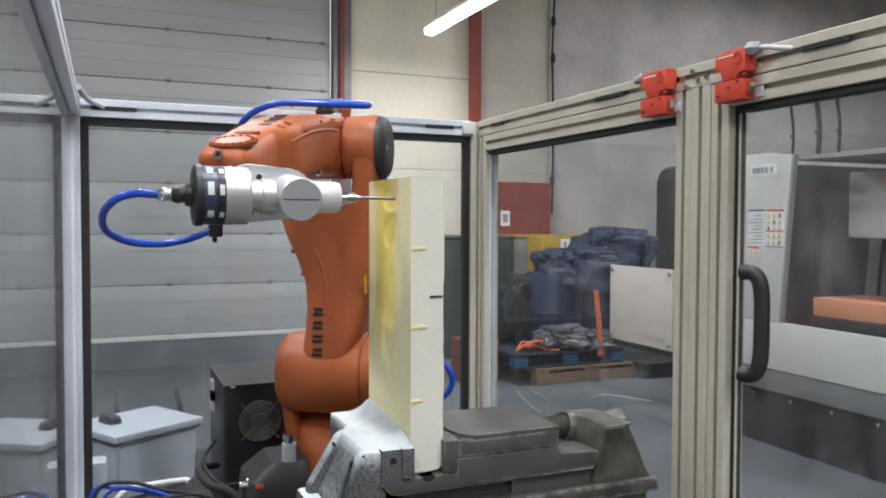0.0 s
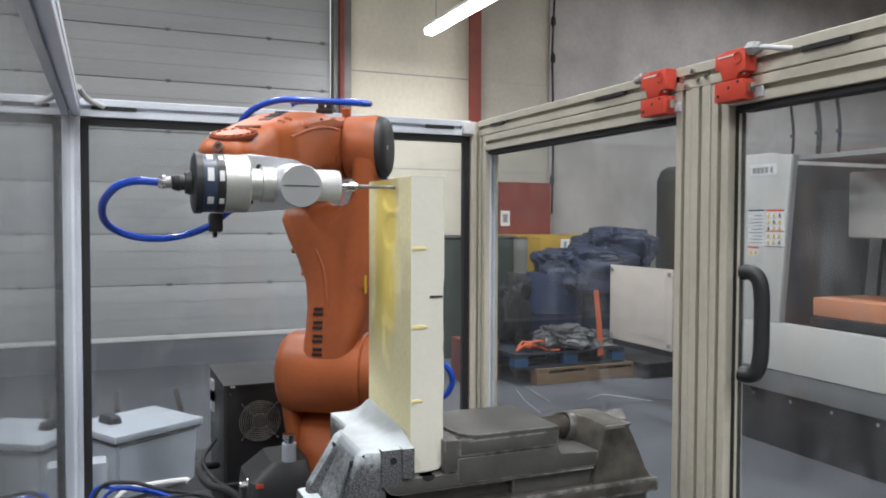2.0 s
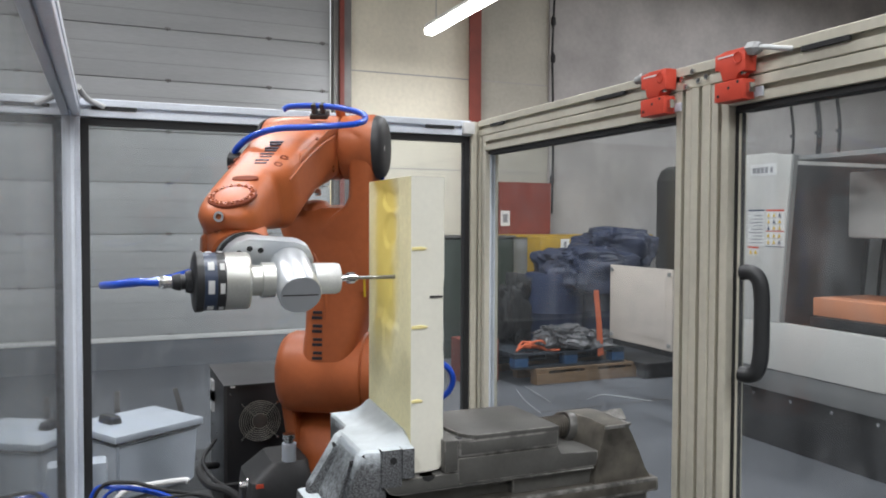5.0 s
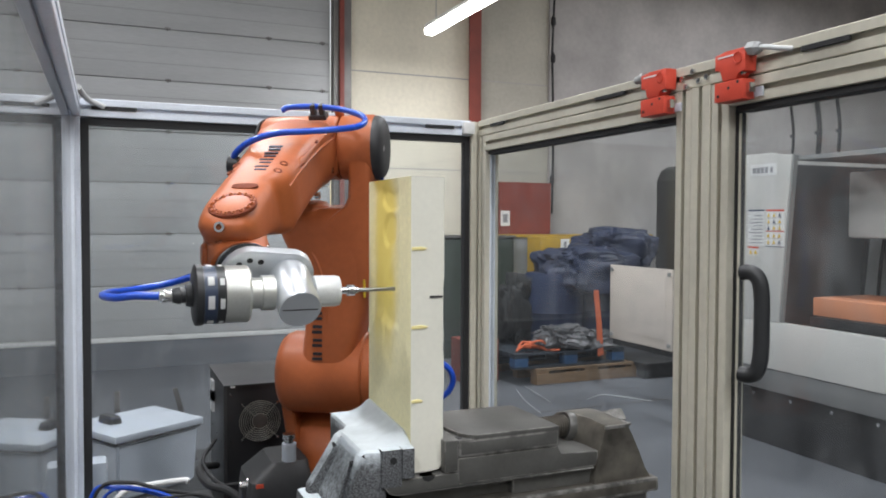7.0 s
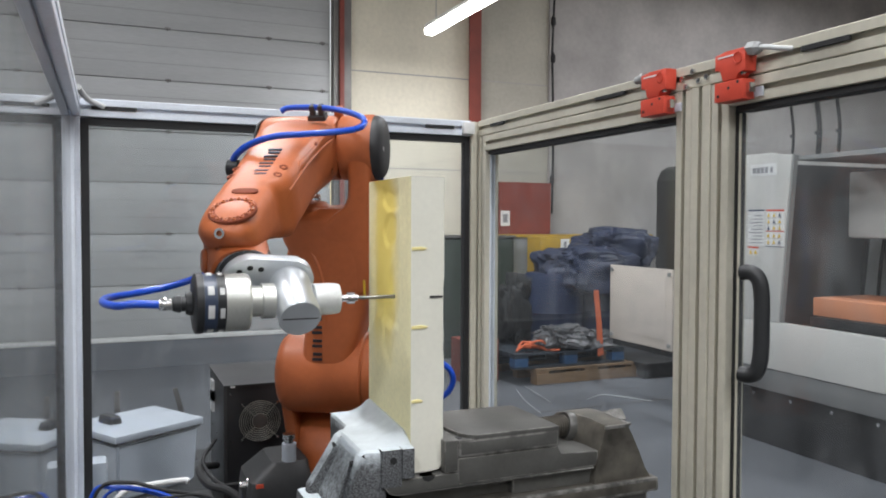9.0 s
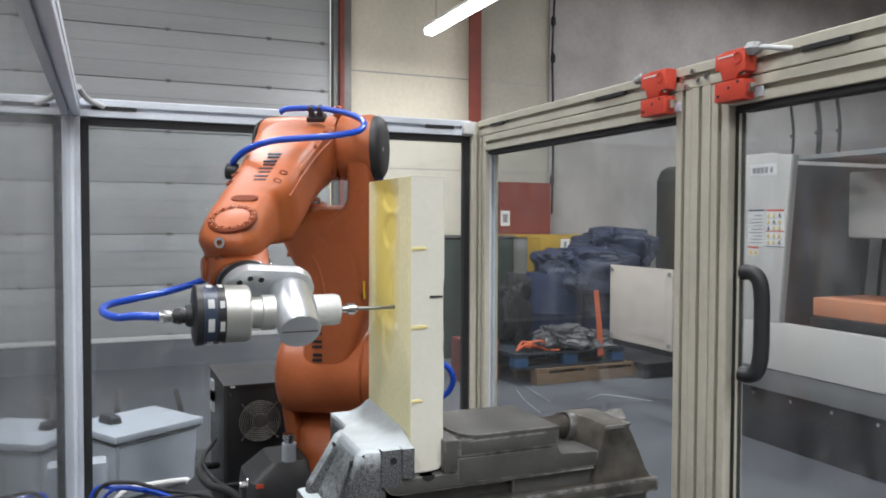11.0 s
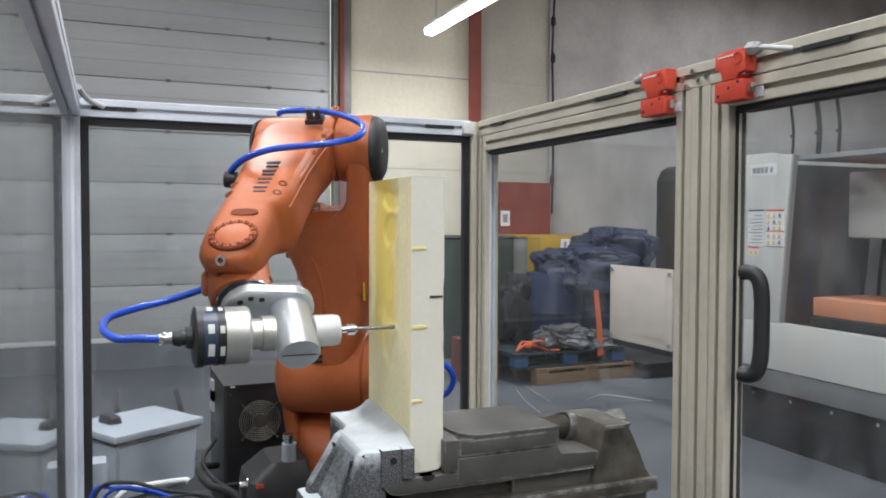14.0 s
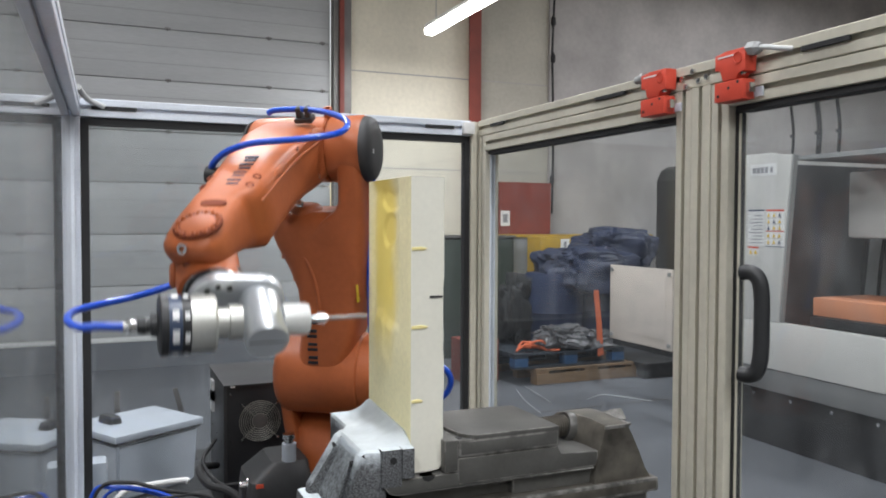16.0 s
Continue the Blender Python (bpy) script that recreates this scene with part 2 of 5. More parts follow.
def stain_foam():
    """A stronger yellow stain down the far half of the milled face."""
    nt = M["foam_yellow"].node_tree
    b = nt.nodes["Principled BSDF"]
    was = b.inputs["Base Color"].links[0].from_socket
    tc = nt.nodes.new("ShaderNodeTexCoord")
    warp = nt.nodes.new("ShaderNodeTexNoise")
    warp.inputs["Scale"].default_value = 14
    nt.links.new(tc.outputs["Object"], warp.inputs["Vector"])
    sep = nt.nodes.new("ShaderNodeSeparateXYZ")
    nt.links.new(tc.outputs["Object"], sep.inputs[0])
    masks = []
    for sock, lo, hi in ((sep.outputs[1], 0.060, 0.105), (sep.outputs[1], 0.182, 0.148), (sep.outputs[2], 0.10, 0.25)):
        add = nt.nodes.new("ShaderNodeMath")
        add.operation, add.inputs[1].default_value = "MULTIPLY_ADD", 0.03
        nt.links.new(warp.outputs[0], add.inputs[0])
        nt.links.new(sock, add.inputs[2])
        mr = nt.nodes.new("ShaderNodeMapRange")
        mr.interpolation_type = "SMOOTHSTEP"
        mr.inputs["From Min"].default_value, mr.inputs["From Max"].default_value = lo + 0.015, hi + 0.015
        if lo > hi:
            mr.inputs["From Min"].default_value, mr.inputs["From Max"].default_value = hi + 0.015, lo + 0.015
            mr.inputs["To Min"].default_value, mr.inputs["To Max"].default_value = 1, 0
        nt.links.new(add.outputs[0], mr.inputs["Value"])
        masks.append(mr.outputs[0])
    total = masks[0]
    for k in masks[1:]:
        mul = nt.nodes.new("ShaderNodeMath")
        mul.operation = "MULTIPLY"
        nt.links.new(total, mul.inputs[0])
        nt.links.new(k, mul.inputs[1])
        total = mul.outputs[0]
    mix = nt.nodes.new("ShaderNodeMix")
    mix.data_type = "RGBA"
    mix.inputs[7].default_value = (0.88, 0.71, 0.19, 1)
    nt.links.new(total, mix.inputs[0])
    nt.links.new(was, mix.inputs[6])
    nt.links.new(mix.outputs[2], b.inputs["Base Color"])


stain_foam()


# ---- mesh helpers ----
def box(bm, a, b, bevel=0.0, edge=-1):
    vs = [bm.verts.new((x, y, z)) for x in (a[0], b[0]) for y in (a[1], b[1]) for z in (a[2], b[2])]
    for f in ((0, 1, 3, 2), (4, 6, 7, 5), (0, 4, 5, 1), (2, 3, 7, 6), (0, 2, 6, 4), (1, 5, 7, 3)):
        bm.faces.new([vs[i] for i in f])
    if bevel:
        es = list({e for v in vs for e in v.link_edges})
        bmesh.ops.bevel(bm, geom=es, offset=bevel, segments=2, affect="EDGES", profile=0.6, material=edge)
    return bm


def rings(bm, loops, caps=True):
    made = [[bm.verts.new(p) for p in loop] for loop in loops]
    n = len(made[0])
    for a, b in zip(made, made[1:]):
        for i in range(n):
            bm.faces.new((a[i], a[(i + 1) % n], b[(i + 1) % n], b[i]))
    if caps:
        bm.faces.new(list(reversed(made[0])))
        bm.faces.new(made[-1])
    return bm


def basis(d):
    d = Vector(d).normalized()
    u = d.orthogonal().normalized() if abs(d.z) > 0.95 else Vector((0, 0, 1)).cross(d).normalized()
    return u, d.cross(u)


def lathe(bm, p, d, profile, seg=32):
    """Turned shape about the line from p along d; profile of (distance, radius)."""
    p, d = Vector(p), Vector(d).normalized()
    u, v = basis(d)
    return rings(bm, [[p + d * s + (u * math.cos(2 * math.pi * i / seg) + v * math.sin(2 * math.pi * i / seg)) * max(r, 1e-4) for i in range(seg)] for s, r in profile])


def cyl(bm, a, b, r, seg=24, bevel=0.0):
    a, b = Vector(a), Vector(b)
    n = (b - a).length
    prof = [(0, r - bevel), (bevel, r), (n - bevel, r), (n, r - bevel)] if bevel else [(0, r), (n, r)]
    return lathe(bm, a, b - a, prof, seg)


def prism(bm, pts, axis, lo, hi, bevel=0.0, edge=-1):
    """A flat outline drawn in the two other axes, pulled from lo to hi along axis."""
    def put(p, h):
        return {"x": (h, p[0], p[1]), "y": (p[0], h, p[1]), "z": (p[0], p[1], h)}[axis]
    a, b = [bm.verts.new(put(p, lo)) for p in pts], [bm.verts.new(put(p, hi)) for p in pts]
    faces = [bm.faces.new(a), bm.faces.new(list(reversed(b)))]
    for i in range(len(pts)):
        j = (i + 1) % len(pts)
        faces.append(bm.faces.new((a[i], b[i], b[j], a[j])))
    if bevel:
        es = list({e for v in a + b for e in v.link_edges})
        bmesh.ops.bevel(bm, geom=es, offset=bevel, segments=2, affect="EDGES", profile=0.6, material=edge)
    return bm


def spline(pts, per=10):
    """A smooth line through the points."""
    pts = [Vector(p) for p in pts]
    ext = [pts[0] * 2 - pts[1]] + pts + [pts[-1] * 2 - pts[-2]]
    out = []
    for i in range(1, len(ext) - 2):
        a, b, c, d = ext[i - 1:i + 3]
        for k in range(per):
            t = k / per
            out.append(0.5 * ((2 * b) + (c - a) * t + (2 * a - 5 * b + 4 * c - d) * t * t + (3 * b - a - 3 * c + d) * t ** 3))
    return out + [pts[-1]]


def tube(bm, pts, r, seg=12, per=10):
    line = spline(pts, per)
    u = None
    loops = []
    for i, p in enumerate(line):
        d = (line[min(i + 1, len(line) - 1)] - line[max(i - 1, 0)]).normalized()
        u = basis(d)[0] if u is None else (u - d * u.dot(d)).normalized()
        v = d.cross(u)
        loops.append([p + (u * math.cos(2 * math.pi * k / seg) + v * math.sin(2 * math.pi * k / seg)) * r for k in range(seg)])
    return rings(bm, loops)


def superloop(at, c, half, k=4.0, n=40, axis="z"):
    """A rounded rectangle across an axis at height at."""
    out = []
    for i in range(n):
        a = 2 * math.pi * i / n
        ca, sa = math.cos(a), math.sin(a)
        q = (c[0] + half[0] * math.copysign(abs(ca) ** (2 / k), ca), c[1] + half[1] * math.copysign(abs(sa) ** (2 / k), sa))
        out.append({"z": (q[0], q[1], at), "x": (at, q[0], q[1]), "y": (q[1], at, q[0])}[axis])
    return out


def mesh(name, bm, mat, smooth=35):
    me = bpy.data.meshes.new(name)
    bmesh.ops.recalc_face_normals(bm, faces=bm.faces[:])
    bm.to_mesh(me)
    bm.free()
    for m in mat if isinstance(mat, (list, tuple)) else [mat]:
        me.materials.append(m)
    if smooth:
        me.shade_smooth()
        me.set_sharp_from_angle(angle=radians(smooth))
    return me


def part(name, bm, mat, parent, label="", smooth=35):
    ob = new(name, mesh(name, bm, mat, smooth))
    ob.parent = parent
    return tagged(ob, label)


def thing(name, at, label, category, group="", kind=""):
    ob = new(name)
    ob.location = at
    ob.empty_display_size = 0.05
    return tagged(ob, label, category, group, kind)


def solid(name, bm, mat, label, category, at=(0, 0, 0), group="", kind="", smooth=35):
    ob = new(name, mesh(name, bm, mat, smooth))
    ob.location = at
    return tagged(ob, label, category, group, kind)


def B():
    return bmesh.new()


def blox(*boxes, bevel=0.0, edge=-1):
    bm = B()
    for a, b in boxes:
        box(bm, a, b, bevel, edge)
    return bm


def bars(parent, name, at, right, up, widths, height, mat, gap=0.25, depth=0.0008):
    """A row of plain printed bars."""
    at, right, up = Vector(at), Vector(right).normalized(), Vector(up).normalized()
    nrm = right.cross(up)
    s = 0.0
    bm = B()
    for w in widths:
        lo = [at + right * s, at + right * (s + w), at + right * (s + w) + up * height, at + right * s + up * height]
        rings(bm, [[p for p in lo], [p + nrm * depth for p in lo]])
        s += w * (1 + gap)
    return part(name, bm, mat, parent, smooth=0)


# ---- the hall ----
def hall():
    X0, X1, Y0, Y1, H = -5.0, 11.6, -6.0, 8.6, 5.6
    solid("floor_joint", blox(((2.2, 5.38, 0.0), (4.6, 5.40, 0.0015))), M["frame_grey"], "dark joint in the concrete floor", "floor joint", kind="structure")
    solid("floor", blox(((X0 - 0.2, Y0 - 0.2, -0.2), (X1 + 0.2, Y1 + 0.2, 0.0))), M["concrete"], "worn blue-grey painted concrete workshop floor", "floor", kind="structure")
    solid("ceiling", blox(((X0 - 0.2, Y0 - 0.2, H), (X1 + 0.2, Y1 + 0.2, H + 0.2))), M["ceiling"], "plain pale sheet ceiling of the workshop", "ceiling", kind="structure")
    solid("wall_west", blox(((X0 - 0.2, Y0, 0), (X0, Y1, H))), M["wall_grey"], "plain grey blockwork workshop wall", "wall", kind="structure")
    solid("wall_east", blox(((X1, Y0, 0), (X1 + 0.2, Y1, H))), M["wall_grey"], "plain grey blockwork workshop wall", "wall", kind="structure")
    solid("wall_south", blox(((X0, Y0 - 0.2, 0), (X1, Y0, H))), M["wall_cream"], "plain cream workshop wall", "wall", kind="structure")
    w = thing("wall_north", (0, 8.6, 0), "cream panelled wall with a stretch of grey blockwork", "wall", kind="structure")
    # one panelling: lamplight painted as paler left of the column, duller right
    part("panel", blox(((2.52, 0, 0), (4.0, 0.2, H)), ((X0, 0, 5.0), (2.52, 0.2, H))), M["wall_lit"], w, "cream wall panels, lamplight painted in as a paler cream")
    part("panel", blox(((4.0, 0, 0), (5.08, 0.2, H))), M["wall_cream"], w, "same cream wall panels, painted duller where less lit")
    part("blockwork", blox(((5.08, -0.03, 0), (X1, 0.2, H))), M["wall_grey"], w, "stained grey blockwork")
    part("lower_band", blox(((X0, -0.06, 0), (2.3, 0.2, 0.29))), M["lower_band"], w, "darker grey band of the wall below the door")
    for z in (1.02, 2.1, 3.18, 4.26):
        part("seam", blox(((2.53, -0.006, z), (5.07, 0.0, z + 0.012))), M["wall_grey"], w)
    # sectional door
    d = thing("sectional_door", (0, 8.6, 0.29), "closed pale metal sectional overhead door with horizontal panels", "door")
    shared = mesh("panel", blox(((-4.8, -0.05, 0.006), (2.29, 0.05, 0.514)), bevel=0.006), M["door_panel"])
    rib = mesh("rib", blox(((-4.8, -0.056, 0.0), (2.29, -0.05, 0.006)), ((-4.8, -0.0535, 0.165), (2.29, -0.0500, 0.170)), ((-4.8, -0.0535, 0.340), (2.29, -0.0500, 0.345))), M["grey_paint"])
    hinge = mesh("hinge", blox(((-0.028, -0.060, -0.008), (0.028, -0.05, 0.0)), ((-0.006, -0.062, -0.02), (0.006, -0.05, 0.02)), ((-0.028, -0.058, 0.0), (-0.014, -0.05, 0.014)), ((0.014, -0.058, 0.0), (0.028, -0.05, 0.014))), M["frame_grey"])
    for i in range(9):
        for me, xs in ((shared, (0,)), (rib, (0,)), (hinge, (-3.5, -2.45, -1.43, -0.42, 0.6, 1.62, 2.2))):
            for x in xs:
                o = new(me.name, me)
                o.parent = d
                o.location = (x, 0, 0.033 + i * 0.519)
    # unseen board, added so that no sky light leaks through the panel gaps
    part("leak_board", blox(((-4.8, 0.055, 0.0), (2.29, 0.07, 4.69))), M["frame_grey"], d, "unseen dark board added to stop light leaking between panels")
    part("bottom_seal", blox(((-4.8, -0.07, -0.015), (2.29, -0.02, 0.033)), bevel=0.006), M["enamel"], d, "bright edge seal")
    t = thing("door_track", (2.4, 8.5, 0), "dark grey and red steel door track and frame", "door frame", kind="structure")
    part("guide", blox(((-0.09, -0.02, 0), (-0.03, 0.1, 5.5))), M["frame_grey"], t)
    part("frame", blox(((-0.03, -0.06, 0), (0.02, 0.1, 5.5))), M["red_steel"], t)
    part("channel", blox(((0.02, -0.02, 0), (0.11, 0.1, 5.5))), M["frame_grey"], t)
    c = thing("steel_column", (4.0, 8.45, 0), "oxide-red painted steel column standing against the wall", "column", kind="structure")
    part("flange", blox(((-0.075, -0.02, 0), (0.075, 0.0, 5.6))), M["red_steel"], c)
    part("web", blox(((-0.012, 0.0, 0), (0.012, 0.14, 5.6))), M["red_steel"], c)
    # wiring down the wall
    k = thing("wall_cable", (5.1, 8.52, 1.4), "black cable with knotted lumps hanging down the wall", "cable")
    bm = B()
    tube(bm, [(0.0, 0, 4.1), (0.015, 0, 3.0), (-0.01, 0, 2.2), (0.012, 0, 1.2), (0.0, 0, 0.2)], 0.014, 8)
    part("lead", bm, M["rubber"], k)
    for z in (2.5, 2.05, 1.1, 0.55):
        bm = B()
        lathe(bm, (0, 0, z), (0, 0, 1), [(0, 0.01), (0.03, 0.03), (0.1, 0.03), (0.14, 0.01)], 10)
        part("knot", bm, M["rubber"], k)


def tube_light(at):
    t = thing("ceiling_and_fill_light", at, "lit white fluorescent batten hanging lengthwise below the ceiling, mostly unseen added fill", "ceiling light", "ceiling lights")
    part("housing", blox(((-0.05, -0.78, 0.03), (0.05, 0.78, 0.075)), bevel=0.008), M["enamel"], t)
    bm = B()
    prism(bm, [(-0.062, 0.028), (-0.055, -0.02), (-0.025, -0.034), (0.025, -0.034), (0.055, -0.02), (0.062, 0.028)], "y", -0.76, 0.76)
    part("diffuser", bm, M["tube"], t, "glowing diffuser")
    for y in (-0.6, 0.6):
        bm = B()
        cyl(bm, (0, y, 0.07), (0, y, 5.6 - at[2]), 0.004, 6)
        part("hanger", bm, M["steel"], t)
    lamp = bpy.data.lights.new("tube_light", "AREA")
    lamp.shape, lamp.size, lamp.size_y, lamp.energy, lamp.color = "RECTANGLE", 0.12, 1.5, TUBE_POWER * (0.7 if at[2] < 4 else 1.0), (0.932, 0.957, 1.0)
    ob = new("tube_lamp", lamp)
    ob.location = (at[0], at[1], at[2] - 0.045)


# ---- guarded cell ----
def slot_profile(w=0.045, s=0.0105, depth=0.013):
    """Outline of a slotted aluminium extrusion."""
    h, g = w / 2, s / 2
    side = [(-h + 0.0015, -h), (-g, -h), (-g, -h + 0.003), (-g * 1.9, -h + 0.003), (-g * 1.9, -h + depth), (g * 1.9, -h + depth), (g * 1.9, -h + 0.003), (g, -h + 0.003), (g, -h), (h - 0.0015, -h)]
    out = []
    for k in range(4):
        c, sn = [(1, 0), (0, 1), (-1, 0), (0, -1)][k]
        out += [(x * c - y * sn, x * sn + y * c) for x, y in side]
    return out


def bar(name, parent, axis, lo, hi, c, mat="alu", w=0.045, label=""):
    bm = B()
    prism(bm, [(c[0] + a, c[1] + b) for a, b in slot_profile(w)], axis, lo, hi)
    return part(name, bm, M[mat], parent, label, smooth=0)


def strip(name, parent, a, b, mat, label="", bevel=0.0):
    return part(name, blox((a, b), bevel=bevel), M[mat], parent, label)


def pane(parent, a, b, mat):
    ob = part("pane", blox((a, b)), M[mat], parent, "clear acrylic sheet", smooth=0)
    ob.visible_shadow = False
    return ob


DECK = 0.79
TOP = 1.80


def cell():
    # back guard
    g = thing("guard_screen", (0, 0, 0), "slotted aluminium framed clear acrylic guard behind the robot", "guard screen", "cell guards")
    bar("post", g, "z", 0.0, TOP - 0.002, (-0.078, 2.172))
    bar("post", g, "z", 0.0, TOP - 0.002, (1.03, 2.172), "alu_warm")
    bar("rail", g, "x", -0.054, 1.006, (2.172, TOP - 0.0225))
    strip("gasket", g, (-0.0553, 2.158, DECK - 0.036), (-0.036, 2.184, TOP - 0.047), "rubber")
    strip("gasket", g, (-0.036, 2.158, TOP - 0.064), (1.006, 2.184, TOP - 0.0455), "rubber")
    strip("gasket", g, (0.990, 2.158, DECK - 0.036), (1.0065, 2.184, TOP - 0.064), "rubber")
    bar("rail", g, "x", -0.054, 1.006, (2.172, DECK - 0.06))
    pane(g, (-0.045, 2.168, DECK - 0.036), (1.0, 2.174, TOP - 0.05), "hazy_back")
    strip("slot_cover", g, (-0.03, 2.146, TOP - 0.027), (0.075, 2.151, TOP - 0.018), "rubber")
    strip("slot_cover", g, (0.86, 2.146, TOP - 0.027), (0.95, 2.151, TOP - 0.018), "rubber")
    part("corner_joint", blox(((0.975, 2.13, TOP - 0.042), (1.012, 2.15, TOP - 0.006)), bevel=0.006), M["enamel"], g, "pale plastic corner bracket")
    bm = B()
    tube(bm, [(-0.055, 2.0, TOP + 0.004), (-0.05, 2.08, TOP + 0.005), (-0.035, 2.13, TOP - 0.006), (0.0, 2.146, TOP - 0.02)], 0.007, 10)
    part("sensor_lead", bm, M["cable_grey"], g, "pale grey lead bent round the corner")
    # left guard
    g = thing("guard_screen", (0, 0, 0), "slotted aluminium framed scuffed acrylic guard beside the robot", "guard screen", "cell guards")
    bar("rail", g, "y", -0.4, 2.149, (-0.078, TOP - 0.0225))
    bar("rail", g, "y", -0.4, 2.149, (-0.078, DECK - 0.06))
    bar("post", g, "z", 0.0, TOP, (-0.078, -0.425))
    strip("gasket", g, (-0.092, 2.130, DECK - 0.036), (-0.068, 2.1488, TOP - 0.047), "alu")
    pane(g, (-0.082, -0.4, DECK - 0.036), (-0.076, 2.135, TOP - 0.045), "dusty")
    # right guard: fixed frame and two doors
    g = fence = thing("safety_fence", (0, 0, 0), "fixed slotted aluminium frame carrying two clear doors", "fence", "cell guards")
    bar("rail", g, "y", -0.4, 2.149, (1.0525, TOP - 0.0225), "alu_warm")
    bar("post", g, "z", 0.0, TOP - 0.046, (1.0755, 2.172), "alu_warm")
    bar("post", g, "z", 0.0, TOP - 0.046, (1.0525, 1.183), "alu_warm", 0.05)
    bar("rail", g, "y", -0.4, 2.149, (1.0525, DECK - 0.06), "alu_warm")
    for a, b in ((1.42, 1.53), (0.86, 0.95), (1.98, 2.06)):
        strip("slot_cover", g, (1.025, a, TOP - 0.026), (1.0305, b, TOP - 0.018), "rubber")
    for n, (a, b) in enumerate(((1.2095, 2.147), (0.28, 1.1565))):
        d = thing("guard_door", (0, 0, 0), "closed slotted aluminium framed clear acrylic guard door", "guard door", "cell doors")
        z1 = TOP - 0.047
        bar("stile", d, "z", DECK - 0.035, z1, (1.0525, a + 0.0225), "alu_warm")
        bar("stile", d, "z", DECK - 0.035, z1, (1.0525, b - 0.0225), "alu_warm")
        bar("rail", d, "y", a + 0.046, b - 0.046, (1.0525, z1 - 0.0225), "alu_warm")
        bar("rail", d, "y", a + 0.046, b - 0.046, (1.0525, DECK - 0.012), "alu_warm")
        strip("bead", d, (1.046, a + 0.0455, DECK + 0.012), (1.07, a + 0.052, z1 - 0.046), "alu_warm")
        strip("gasket" if n else "bead", d, (1.046, b - (0.054 if n else 0.050), DECK + 0.012), (1.062, b - 0.0455, z1 - 0.046), "rubber" if n else "alu")
        strip("gasket", d, (1.036, a + 0.052, z1 - 0.056), (1.07, b - (0.057 if n else 0.054), z1 - 0.0455), "rubber")
        if n:
            strip("bead", d, (1.046, b - 0.0575, DECK + 0.012), (1.0495, b - 0.0545, z1 - 0.058), "alu_warm")
        pane(d, (1.05, a + 0.05, DECK + 0.012), (1.056, b - 0.05, z1 - 0.05), "hazy_near" if n else "hazy")
        if n == 1:
            h = B()
            y0 = b - 0.083
            tube(h, [(1.03, y0, 1.412), (1.035, y0 - 0.016, 1.413), (1.04, y0 - 0.029, 1.402), (1.042, y0 - 0.035, 1.375), (1.042, y0 - 0.036, 1.32), (1.042, y0 - 0.035, 1.27), (1.04, y0 - 0.029, 1.243), (1.035, y0 - 0.016, 1.232), (1.03, y0, 1.233)], 0.0138, 14)
            part("handle", h, M["black"], d, "black plastic bow handle")
    for y, z in ((1.223, 1.760), (1.189, 1.766), (1.167, 1.770), (1.235, 1.776), (1.205, 1.786)):
        bm = B()
        bolt(bm, (1.0305, y, z), (-1, 0, 0), 0.0055, 0.005)
        part("joint_screw", bm, M["steel"], fence)
    # interlock switches
    for y0, y1, dz in ((1.252, 1.329, 0.0), (1.045, 1.117, 0.0)):
        s = thing("interlock_switch", (1.03, y0, 1.712), "red plastic safety interlock switch on the door head", "safety switch", "interlock switches")
        w = y1 - y0
        bm = B()
        prism(bm, [(0.0, 0.047), (w * 0.22, 0.047), (w * 0.28, 0.036), (w * 0.75, 0.036), (w * 0.80, 0.056), (w, 0.056), (w, 0.083), (0.62 * w, 0.087), (0.0, 0.087)], "x", -0.028, -0.002, bevel=0.0015)
        body = part("body", bm, M["red_switch"], s)
        part("head", blox(((-0.030, 0.003, 0.0), (-0.002, w * 0.98, 0.0345)), bevel=0.0015), M["red_switch"], s)
        part("text_bar", blox(((-0.0286, w * 0.35, 0.0765), (-0.0281, w * 0.9, 0.079))), M["paper"], body)
        for yy, zz in ((0.2, 0.03), (0.5, 0.022), (0.85, 0.01)):
            bm = B()
            cyl(bm, (-0.0306, w * yy, zz), (-0.029, w * yy, zz), 0.003, 10)
            part("screw", bm, M["rubber"], s)
        bm = B()
        lathe(bm, (-0.0279, w * 0.24, 0.0715), (-1, 0, 0), [(0, 0.011), (0.0012, 0.011), (0.0014, 0.009), (0.0004, 0.0085)], 24)
        part("boss", bm, M["red_switch"], s)
        bm = B()
        bolt(bm, (-0.020, w * 0.14, 0.045), (-1, 0, 0), 0.004, 0.005)
        part("fixing", bm, M["steel"], s)
        part("tongue", blox(((-0.022, -0.008, 0.010), (-0.012, 0.004, 0.026))), M["steel"], s, "steel actuator tongue")
        part("bracket", blox(((-0.004, -0.016, 0.004), (-0.0005, w + 0.008, 0.02))), M["alu"], s)
        bm = B()
        far = w > 0.0745
        if far:
            lathe(bm, (-0.016, w, 0.080), (0, 1, 0), [(0, 0.012), (0.012, 0.012), (0.016, 0.008), (0.03, 0.008)], 12)
        else:
            lathe(bm, (-0.017, 0.002, 0.084), (0, -1, -0.1), [(0, 0.012), (0.010, 0.0125), (0.018, 0.0125), (0.021, 0.009), (0.026, 0.0075)], 6)
        part("gland", bm, M["grey_paint"], s, "grey cable gland")
        if not far:
            bm = B()
            tube(bm, [(-0.017, -0.015, 0.083), (-0.017, -0.035, 0.080), (-0.011, -0.055, 0.075), (0.001, -0.075, 0.071)], 0.0045, 10)
